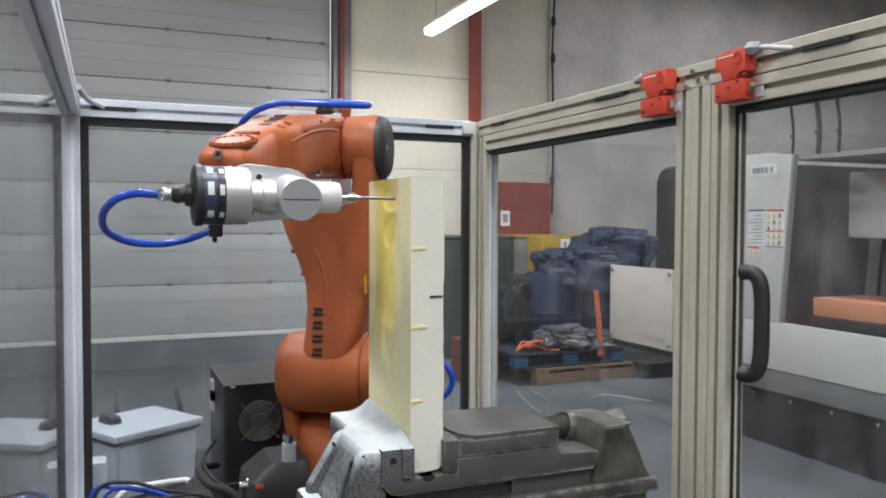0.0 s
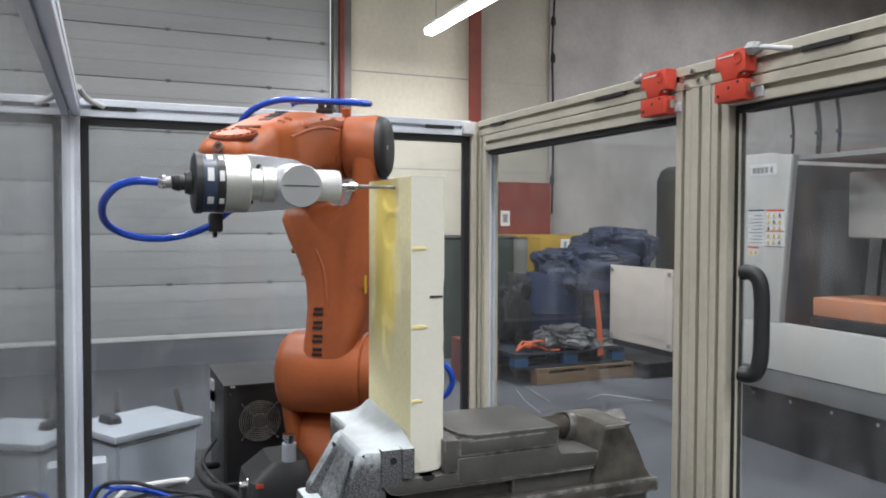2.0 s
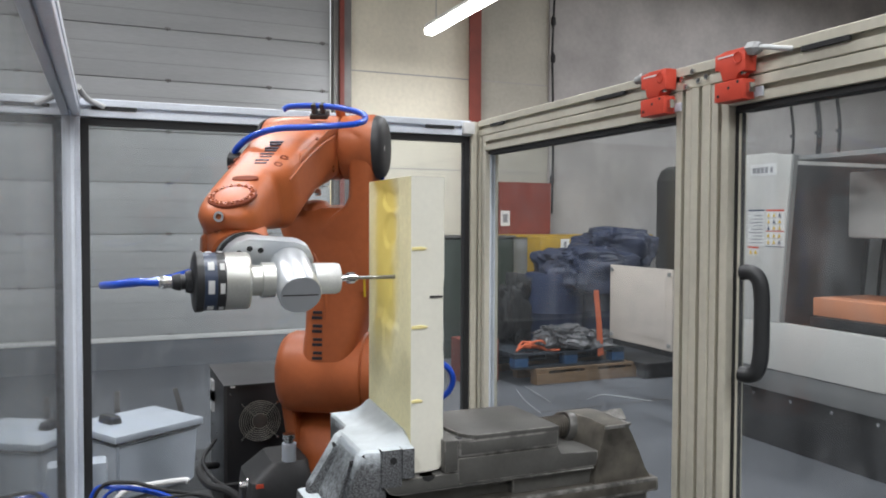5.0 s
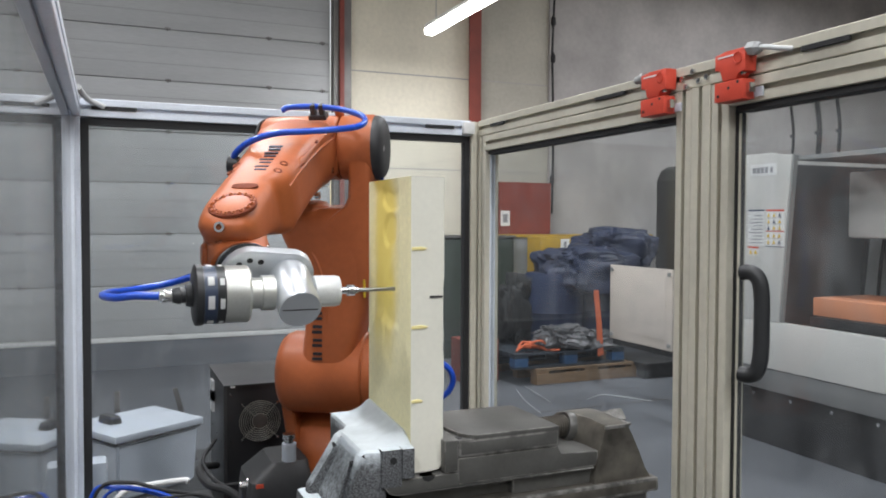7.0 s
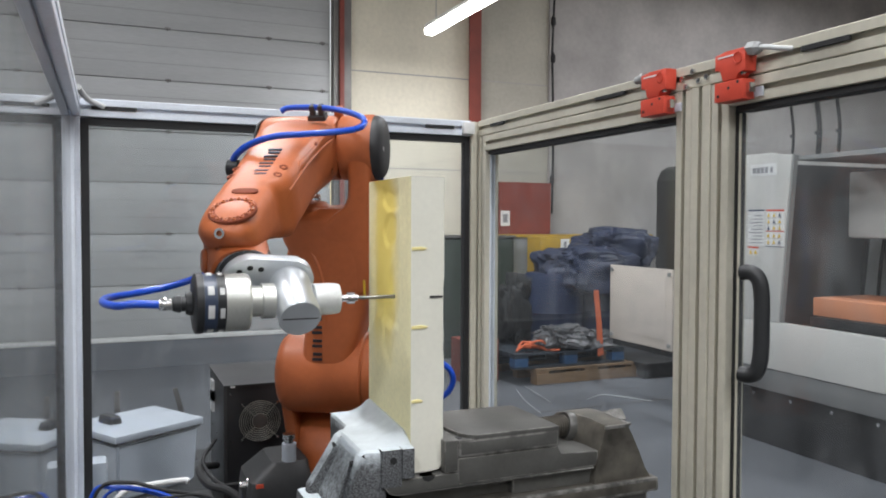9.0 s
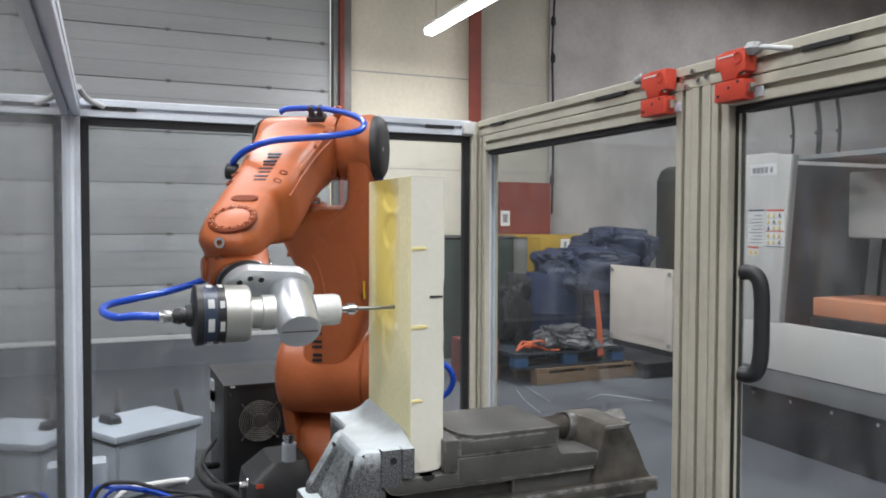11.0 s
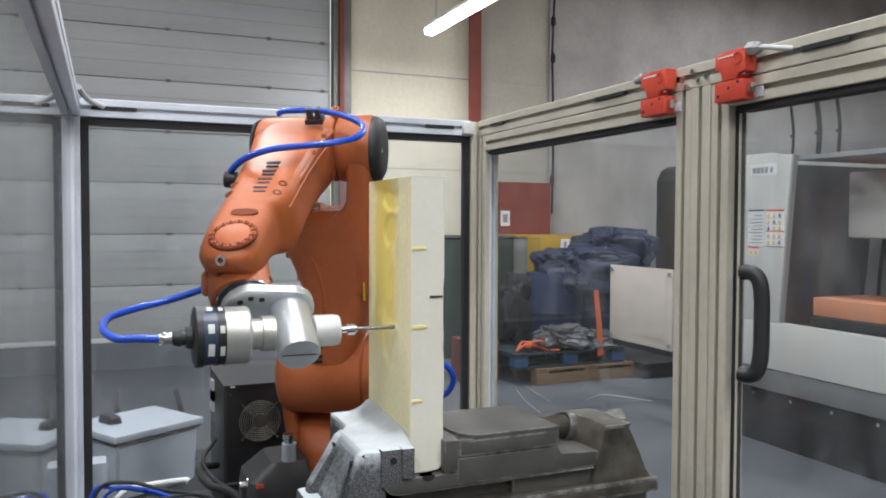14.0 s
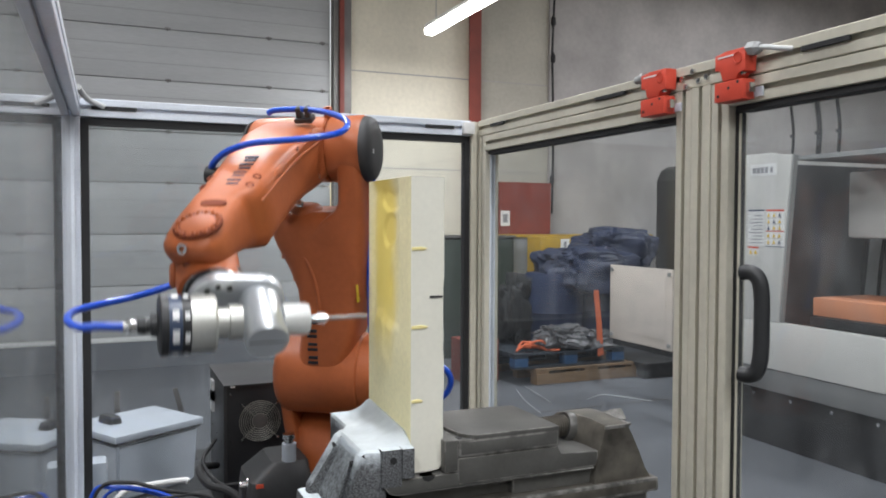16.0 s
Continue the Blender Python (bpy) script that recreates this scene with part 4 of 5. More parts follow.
# ---- work in the cell ----
def foam_block():
    X0, X1, Y0, Y1, Z0, Z1 = 0.386, 0.436, 1.017, 1.205, 1.150, 1.562
    f = thing("foam_block", (X0, Y0, Z0), "tall cream foam block with carved yellow face, clamped in the vice", "foam block")
    w, d, h = X1 - X0, Y1 - Y0, Z1 - Z0
    bm = B()
    ny, nz = 60, 110
    def carve(v, u):
        """Depth of the cut at v across and u up the carved face."""
        c = 0.0
        rag = 0.02 * noise.noise(Vector((v * 7, u * 11, 4.0)))
        for cv, cu, rv, ru, dep in ((0.52, 0.93, 0.20, 0.05, 0.006), (0.55, 0.82, 0.17, 0.06, 0.007), (0.40, 0.60, 0.15, 0.20, 0.004), (0.52, 0.45, 0.16, 0.12, 0.006), (0.30, 0.70, 0.08, 0.22, 0.004)):
            q = ((v - cv) / rv) ** 2 + ((u - cu) / ru) ** 2 + 40 * rag
            c = max(c, 0.45 * dep * max(0.0, min(1.0, (1.15 - q) * 1.6)) ** 2)
        step = max(0.0, min(1.0, (v + rag - 0.27) / 0.035)) * max(0.0, min(1.0, (0.955 + rag - v) / 0.05)) * max(0.0, min(1.0, (u + 3 * rag - 0.47) / 0.04))
        c += 0.0042 * step
        edge = min(1.0, 12 * min(v, 1 - v, u * 2, (1 - u) * 2))
        return (c + 0.0008 + 0.0010 * noise.noise(Vector((v * 9, u * 16, 0.3)))) * edge
    grid = [[bm.verts.new((carve(i / ny, j / nz), d * i / ny, h * j / nz)) for i in range(ny + 1)] for j in range(nz + 1)]
    for j in range(nz):
        for i in range(ny):
            bm.faces.new((grid[j][i], grid[j + 1][i], grid[j + 1][i + 1], grid[j][i + 1]))
    part("carved_face", bm, M["foam_yellow"], f, "yellowed milled face")
    # body, with small cut pockets at the near edge
    bm = B()
    zs = 24
    rng = random.Random(4)
    outline = [(0.0, 0.0)]
    for k in range(zs + 1):
        if k:
            outline.append((w + rng.uniform(-0.0012, 0.0008), h * k / zs))
        else:
            for a in range(6):
                q = a * math.pi / 10
                outline.append((w - 0.013 * (1 - math.sin(q)), 0.013 * (1 - math.cos(q))))
    outline.append((0.0, h))
    prism(bm, outline, "y", 0.0, d)
    bmesh.ops.delete(bm, geom=[f for f in bm.faces if all(v.co.x < 1e-6 for v in f.verts)], context="FACES_ONLY")
    bmesh.ops.bevel(bm, geom=[e for e in bm.edges if e.calc_length() < 0.03 and abs(e.verts[0].co.y - e.verts[1].co.y) < 1e-5], offset=0.0012, segments=1, affect="EDGES")
    part("body", bm, M["foam_white"], f)
    for z, l in ((0.102, 0.018), (0.205, 0.026), (0.314, 0.024)):
        bm = B()
        prism(bm, [(0.001, z), (l * 0.6, z + 0.001), (l, z - 0.001), (l * 0.9, z - 0.0038), (0.001, z - 0.0045)], "y", -0.0012, 0.003, bevel=0.0008)
        part("pocket", bm, M["foam_deep"], f, "deep yellow milled pocket")
    part("scuff", blox(((0.028, -0.0008, 0.2435), (0.047, 0.0, 0.2465))), M["ink"], f, "dark scuff mark")
    # dust heap where the block meets the jaw
    bm = B()
    n = 22
    g2 = [[bm.verts.new((-(0.073 - 0.018 * min(1, max(0, (j / n - 0.5) * 8))) * (1 - i / n) + 0.001, -0.006 + 0.228 * j / n, 0.0355 + (0.004 if 0 < i < n and 0 < j < n else 0) + (0.016 + 0.018 * j / n) * (i / n) ** 2.4 * min(1, max(0, (n - j) / n * 6)) ** 0.6 * min(1, j / n * 7) ** 0.6 + 0.0012 * noise.noise(Vector((i * 0.2, j * 0.2, 2))))) for j in range(n + 1)] for i in range(n + 1)]
    for i in range(n):
        for j in range(n):
            bm.faces.new((g2[i][j], g2[i + 1][j], g2[i + 1][j + 1], g2[i][j + 1]))
    solid("foam_dust", bm, M["foam_powder"], "drift of fine white foam dust on the fixed jaw", "dust", at=(X0, Y0, Z0), kind="stuff")


def vice():
    v = thing("machine_vice", (0.35, 1.017, 1.02), "heavy worn grey iron machine vice with a screw", "vice")
    # local: x along the screw, y into the cell, z up; jaw top at 0.168
    bm = B()
    prism(bm, [(-0.076, 0.0), (0.035, 0.0), (0.035, 0.1665), (-0.03, 0.168), (-0.037, 0.162), (-0.040, 0.146), (-0.072, 0.086)], "y", 0.012, 0.118, bevel=0.009)
    box(bm, (-0.016, 0.116, 0.0), (0.035, 0.236, 0.168), 0.006)
    part("fixed_jaw", bm, M["dust_iron"], v, "rough cast fixed jaw white with dust")
    for y0, y1, lean in ((-0.010, 0.016, 0.74), (0.096, 0.124, 1.0)):
        bm = B()
        prism(bm, [(-0.095 * lean, 0.0), (0.0, 0.0), (0.0, 0.1675), (-0.032, 0.170), (-0.041, 0.164), (-0.084 * lean, 0.096), (-0.09 * lean, 0.05)], "y", y0, y1, bevel=0.0105)
        part("rib", bm, M["dust_iron"], v, "dusty cast rib")
    part("jaw_foot", blox(((-0.095, 0.03, 0.0), (-0.02, 0.135, 0.086)), bevel=0.009), M["dust_iron"], v, "dust covered cast foot")
    for y, z in ((0.09, 0.152), (-0.002, 0.150)):
        bm = B()
        cyl(bm, (-0.0475, y + 0.012, z), (-0.03, y + 0.012, z), 0.0045, 10)
        part("bolt_hole", bm, M["rubber"], v)
    bm = B()
    prism(bm, [(-0.010, 0.118), (0.019, 0.118), (0.019, 0.170), (-0.010, 0.170)], "y", -0.014, 0.004, bevel=0.002)
    lug = part("jaw_lug", bm, M["plain_iron"], v)
    bm = B()
    cyl(bm, (0.006, -0.0152, 0.155), (0.006, -0.0138, 0.155), 0.0048, 16)
    part("bolt_hole", bm, M["rubber"], lug)
    part("jaw_plate", blox(((0.0185, -0.018, 0.129), (0.0355, 0.20, 0.1705)), bevel=0.0012), M["plain_iron"], v, "grey jaw plate")
    part("jaw_plate", blox(((0.0820, -0.014, 0.1285), (0.1030, 0.125, 0.1740)), bevel=0.0015, edge=1), [M["iron"], M["iron_edge"]], v, "grey jaw plate")
    # moving jaw on its slide
    bm = B()
    prism(bm, [(0.1034, 0.1085), (0.338, 0.1085), (0.338, 0.132), (0.270, 0.132), (0.268, 0.1465), (0.1034, 0.1465)], "y", -0.0105, 0.132, bevel=0.002, edge=1)
    mj = part("moving_jaw", bm, [M["iron"], M["iron_edge"]], v)
    part("jaw_body", blox(((0.1034, -0.013, 0.1468), (0.2675, 0.134, 0.1722)), bevel=0.0042, edge=1), [M["iron"], M["iron_edge"]], mj)
    bm = B()
    prism(bm, [(0.128, -0.0125), (0.268, -0.0125), (0.2655, 0.133), (0.108, 0.135), (0.100, 0.085), (0.112, 0.010), (0.119, -0.004)], "z", 0.1700, 0.1772, bevel=0.0012, edge=1)
    part("top_plate", bm, [M["iron"], M["iron_edge"]], mj, "smooth worn sliding top")
    bm = B()
    lathe(bm, (0.1085, 0.001, 0.1720), (0, 0, 1), [(0, 0.0062), (0.0008, 0.0062)], 16)
    part("bolt_hole", bm, M["rubber"], mj)
    # bed with a rounded nose under the fixed jaw
    bm = B()
    prism(bm, [(0.330, 0.1055), (0.012, 0.1055), (0.001, 0.109), (-0.006, 0.118), (-0.006, 0.1275), (0.1028, 0.1275), (0.1032, 0.1082), (0.330, 0.1082)], "y", -0.0135, 0.16, bevel=0.0015, edge=1)
    bed = part("bed", bm, [M["iron"], M["iron_edge"]], v)
    # black inset stands in for the shaded hole below the foam
    bm = B()
    prism(bm, [(0.048, 0.1275), (0.051, 0.1225), (0.058, 0.1200), (0.065, 0.1225), (0.068, 0.1275)], "y", -0.0140, 0.02)
    part("hole_shade", bm, M["rubber"], bed, "black inset painted as the dark hole under the foam")
    part("web", blox(((-0.05, 0.012, 0.0), (0.42, 0.16, 0.1060)), bevel=0.004, edge=1), [M["iron"], M["iron_edge"]], v)
    part("cheek", blox(((0.195, -0.002, 0.060), (0.40, 0.165, 0.1050)), bevel=0.003, edge=1), [M["iron"], M["iron_edge"]], v)
    part("flange", blox(((0.13, -0.022, 0.0590), (0.444, 0.2, 0.0815)), bevel=0.005, edge=1), [M["iron_worn"], M["iron_edge"]], v, "worn bright edged foot")
    part("sole", blox(((-0.05, -0.012, 0.0), (0.43, 0.19, 0.0585)), bevel=0.004, edge=1), [M["iron"], M["iron_edge"]], v)
    # screw and its block
    bm = B()
    prof = []
    for i in range(19):
        s = i * 0.0042
        prof += [(s, 0.0142), (s + 0.0010, 0.0172), (s + 0.0021, 0.0172), (s + 0.0031, 0.0142)]
    lathe(bm, (0.266, 0.070, 0.152), (1, 0, 0), prof, 28)
    part("screw", bm, M["iron_worn"], v, "thick steel clamping screw")
    # end block: arched across the screw, sloping down to the foot
    bm = B()
    loops = []
    for k in range(11):
        q = k / 10
        y = -0.013 + 0.128 * q
        top = 0.1685 + 0.0035 * math.sin(math.pi * q) - 0.012 * max(0.0, (q - 0.8) / 0.2) ** 2
        back = 0.020 * min(1.0, max(0.0, (q - 0.35) / 0.65))
        near = 0.004 * max(0.0, 1 - q * 8)
        loops.append([(0.324 - back + near, y, 0.060), (0.331 - back + near, y, 0.110), (0.343 - back + near, y, top - 0.010), (0.350 - back + near, y, top - 0.001), (0.357 - back, y, top),
                      (0.385, y, top), (0.393 - near, y, top - 0.002), (0.398 - near, y, top - 0.009), (0.414 - near, y, 0.128), (0.428 - near, y, 0.096), (0.437 - near, y, 0.082), (0.440, y, 0.060)])
    rings(bm, loops)
    end = part("end_block", bm, M["iron_worn"], v, "worn brown iron end block", smooth=28)
    bm = B()
    lathe(bm, (0.3285, 0.070, 0.150), (-1, 0, 0.22), [(-0.02, 0.0245), (0.0, 0.0245), (0.0045, 0.0225), (0.003, 0.019)], 28)
    part("screw_socket", bm, M["iron"], end, "dark socket round the screw")
    for a, b in (((0.348, -0.0145, 0.163), (0.393, -0.011, 0.1688)), ((0.3905, -0.0142, 0.1655), (0.3968, 0.085, 0.1692))):
        part("rubbed_edge", blox((a, b), bevel=0.0015), M["iron_edge"], end, "bright rubbed edge")
    bm = B()
    lathe(bm, (0.388, 0.066, 0.157), (1, 0, 0), [(0, 0.0125), (0.022, 0.0125), (0.023, 0.0145), (0.046, 0.0145), (0.048, 0.012)], 4)
    part("screw_end", bm, M["iron_edge"], v, "square drive end of the screw")
    r = thing("riser_block", (0.35, 1.017, DECK), "dark steel riser carrying the machine vice", "riser")
    part("body", blox(((-0.14, -0.06, 0.0), (0.46, 0.22, 0.2295)), bevel=0.003), M["cell_base"], r)


def control_unit():
    c = thing("control_unit", (0.248, 1.85, DECK), "black metal control unit with round fan grille on the deck", "control unit")
    W, D, H = 0.21, 0.28, 0.328
    part("case", blox(((0, 0, 0), (W, D, H)), bevel=0.003), M["black_paint"], c)
    part("lid", blox(((-0.003, -0.003, H), (W + 0.003, D + 0.003, H + 0.004))), M["charcoal"], c, "dark top sheet")
    part("edge_trim", blox(((-0.004, -0.004, 0), (0.004, -0.001, H))), M["charcoal"], c)
    fx, fz = 0.078, 0.245
    bm = B()
    lathe(bm, (fx, 0.0015, fz), (0, -1, 0), [(0, 0.046), (0.002, 0.046)], 40)
    fan = part("fan", bm, M["rubber"], c, "dark fan opening")
    for i in range(7):
        a = 2 * math.pi * i / 7
        bm = B()
        pts = [(fx + r * math.cos(a + s), fz + r * math.sin(a + s)) for r, s in ((0.016, 0), (0.044, 0.3), (0.044, 0.75), (0.016, 0.6))]
        prism(bm, pts, "y", -0.0012, -0.0006)
        part("blade", bm, M["charcoal"], fan)
    bm = B()
    lathe(bm, (fx, -0.001, fz), (0, -1, 0), [(0, 0.0165), (0.003, 0.0165), (0.0035, 0.014)], 24)
    part("hub", bm, M["frame_grey"], fan, "grey fan hub")
    for r in (0.018, 0.023, 0.028, 0.033, 0.038, 0.043, 0.047):
        bm = B()
        loops = []
        for i in range(41):
            a = 2 * math.pi * i / 40
            p = Vector((fx + r * math.cos(a), -0.006, fz + r * math.sin(a)))
            o = Vector((math.cos(a), 0, math.sin(a)))
            loops.append([p + (o * math.cos(q) + Vector((0, 1, 0)) * math.sin(q)) * 0.0008 for q in (0, 1.57, 3.14, 4.71)])
        rings(bm, loops, caps=False)
        part("guard_ring", bm, M["wire"], fan, "wire guard ring")
    for sx, sz in ((1, 1), (1, -1), (-1, 1), (-1, -1)):
        bm = B()
        cyl(bm, (fx + sx * 0.012, -0.005, fz + sz * 0.012), (fx + sx * 0.041, -0.005, fz + sz * 0.041), 0.0008, 6)
        part("guard_wire", bm, M["wire"], fan)
        bm = B()
        bolt(bm, (fx + sx * 0.041, -0.003, fz + sz * 0.041), (0, -1, 0), 0.003, 0.003)
        part("screw", bm, M["steel"], fan)
    for x, z in ((0.012, 0.31), (0.198, 0.31), (0.012, 0.2), (0.198, 0.2), (0.012, 0.05), (0.198, 0.05), (0.15, 0.28), (0.15, 0.2)):
        bm = B()
        bolt(bm, (x, 0.001, z), (0, -1, 0), 0.0022, 0.002)
        part("screw", bm, M["steel"], c)
    part("badge", blox(((0.012, -0.0035, H - 0.002), (0.022, -0.0005, H + 0.002))), M["paper"], c)
    for z in (0.295, 0.27):
        part("side_socket", blox(((-0.006, 0.19, z - 0.04), (0.0, 0.23, z + 0.012))), M["cable_grey"], c, "pale side connector")
    for k in range(9):
        bm = B()
        bolt(bm, (-0.001, 0.05 + 0.11 * (k % 3) * 0.8, 0.05 + 0.07 * (k // 3)), (-1, 0, 0), 0.003, 0.002)
        part("side_screw", bm, M["steel"], c)


def storage_box():
    a = 31
    s = thing("storage_box", (0.022, 2.49, 0.66), "white plastic lidded storage box with a dark lid clip", "storage box")
    s.rotation_euler = (0, 0, radians(a))
    L, W = 0.30, 0.26
    bm = B()
    rings(bm, [[(x0, y0, z) for x0, y0 in ((i, i), (L - i, i), (L - i, W - i), (i, W - i))] for i, z in ((0.014, 0.0), (0.006, 0.175))])
    bmesh.ops.bevel(bm, geom=bm.edges[:], offset=0.008, segments=2, affect="EDGES")
    part("tub", bm, M["white_plastic"], s)
    lid = part("lid", blox(((-0.006, -0.006, 0.182), (L + 0.006, W + 0.006, 0.205)), bevel=0.008), M["white_plastic"], s)
    part("rim", blox(((0.002, 0.002, 0.174), (L - 0.002, W - 0.002, 0.183))), M["rubber"], s, "dark seam under the lid")
    bm = loft([(0.205, 0.085, 0.17, 0.022, 0.042), (0.222, 0.085, 0.17, 0.020, 0.040), (0.228, 0.085, 0.17, 0.014, 0.034)], k=4)
    part("clip", bm, M["charcoal"], lid, "dark lid handle")
    # bench below it
    b = thing("side_bench", (0.3, 2.6, 0), "dark steel bench behind the guard", "bench")
    part("top", blox(((-1.0, -0.36, 0.62), (0.6, 0.4, 0.66))), M["cell_base"], b)
    for x in (-0.95, 0.55):
        for y in (-0.3, 0.35):
            part("leg", blox(((x - 0.025, y - 0.025, 0), (x + 0.025, y + 0.025, 0.62))), M["frame_grey"], b)
    # odd upright bars near the box
    for x, y, z, lean in ((0.03, 2.84, 0.66, 0), (0.28, 2.86, 0.66, 14)):
        u = thing("steel_bar", (x, y, z), "short dark steel bar standing on the bench", "bar")
        u.rotation_euler = (0, -radians(lean), 0)
        part("shaft", blox(((-0.009, -0.006, 0), (0.009, 0.006, 0.27)), bevel=0.002), M["frame_grey"], u)
    w = thing("white_canister", (-0.015, 2.34, 0.66), "small white plastic canister with rounded corner", "canister")
    part("body", blox(((-0.035, -0.04, 0), (0.014, 0.04, 0.188)), bevel=0.016), M["white_plastic"], w)


def deck_leads():
    for name, pts, r, mat, label in (
        ("blue_hose", [(-0.05, 1.88, DECK + 0.008), (-0.03, 1.87, DECK + 0.115), (0.01, 1.85, DECK + 0.128), (0.07, 1.84, DECK + 0.118), (0.14, 1.82, DECK + 0.09), (0.22, 1.74, DECK + 0.02), (0.3, 1.66, DECK + 0.008)], 0.0048, "blue_hose", "blue air hose lying across the deck"),
        ("blue_hose", [(-0.05, 1.93, DECK + 0.008), (0.0, 1.90, DECK + 0.10), (0.06, 1.87, DECK + 0.108), (0.13, 1.83, DECK + 0.085), (0.19, 1.77, DECK + 0.008)], 0.0035, "blue_hose", "thin blue air hose lying across the deck"),
        ("black_cable", [(-0.05, 1.85, DECK + 0.009), (-0.02, 1.85, DECK + 0.125), (0.04, 1.84, DECK + 0.138), (0.11, 1.80, DECK + 0.125), (0.20, 1.74, DECK + 0.11), (0.27, 1.68, DECK + 0.03), (0.33, 1.58, DECK + 0.009)], 0.004, "rubber", "black cable lying across the deck"),
        ("black_cable", [(0.02, 1.78, DECK + 0.009), (0.05, 1.78, DECK + 0.10), (0.12, 1.76, DECK + 0.12), (0.21, 1.70, DECK + 0.12), (0.31, 1.56, DECK + 0.009)], 0.003, "rubber", "thin black cable lying across the deck"),
        ("black_cable", [(0.237, 1.92, DECK + 0.13), (0.19, 1.84, DECK + 0.15), (0.20, 1.75, DECK + 0.14), (0.25, 1.67, DECK + 0.13), (0.31, 1.60, DECK + 0.013)], 0.0085, "rubber", "thick black cable beside the control unit"),
        ("black_cable", [(0.24, 1.96, DECK + 0.18), (0.20, 1.86, DECK + 0.16), (0.225, 1.76, DECK + 0.135), (0.28, 1.68, DECK + 0.14), (0.34, 1.58, DECK + 0.007)], 0.0042, "rubber", "black cable beside the control unit"),
        ("grey_pipe", [(-0.02, 1.99, DECK + 0.008), (0.03, 1.98, DECK + 0.070), (0.079, 1.97, DECK + 0.085), (0.163, 1.95, DECK + 0.094), (0.175, 1.945, DECK + 0.090)], 0.0065, "enamel", "short pale pipe lying on the deck")):
        bm = B()
        tube(bm, pts, r, 10)
        c = thing(name, pts[0], label, "hose" if "hose" in name else "cable")
        for vv in bm.verts:
            vv.co -= Vector(pts[0])
        part("run", bm, M[mat], c)
    c = thing("cable_plug", (0.245, 1.52, DECK + 0.205), "bright metal cable connector with a yellow collar", "connector")
    bm = B()
    lathe(bm, (-0.015, 0, 0), (1, -0.1, 0.1), [(0, 0.008), (0.012, 0.008), (0.013, 0.011), (0.028, 0.011), (0.03, 0.008), (0.04, 0.008)], 16)
    part("shell", bm, M["steel"], c)
    bm = B()
    lathe(bm, (0.026, -0.003, 0.003), (1, -0.1, 0.1), [(0, 0.009), (0.02, 0.009)], 12)
    part("collar", bm, M["label_yellow"], c, "yellow collar")
    part("stand", blox(((-0.012, -0.008, -0.205), (0.012, 0.008, -0.006))), M["charcoal"], c)


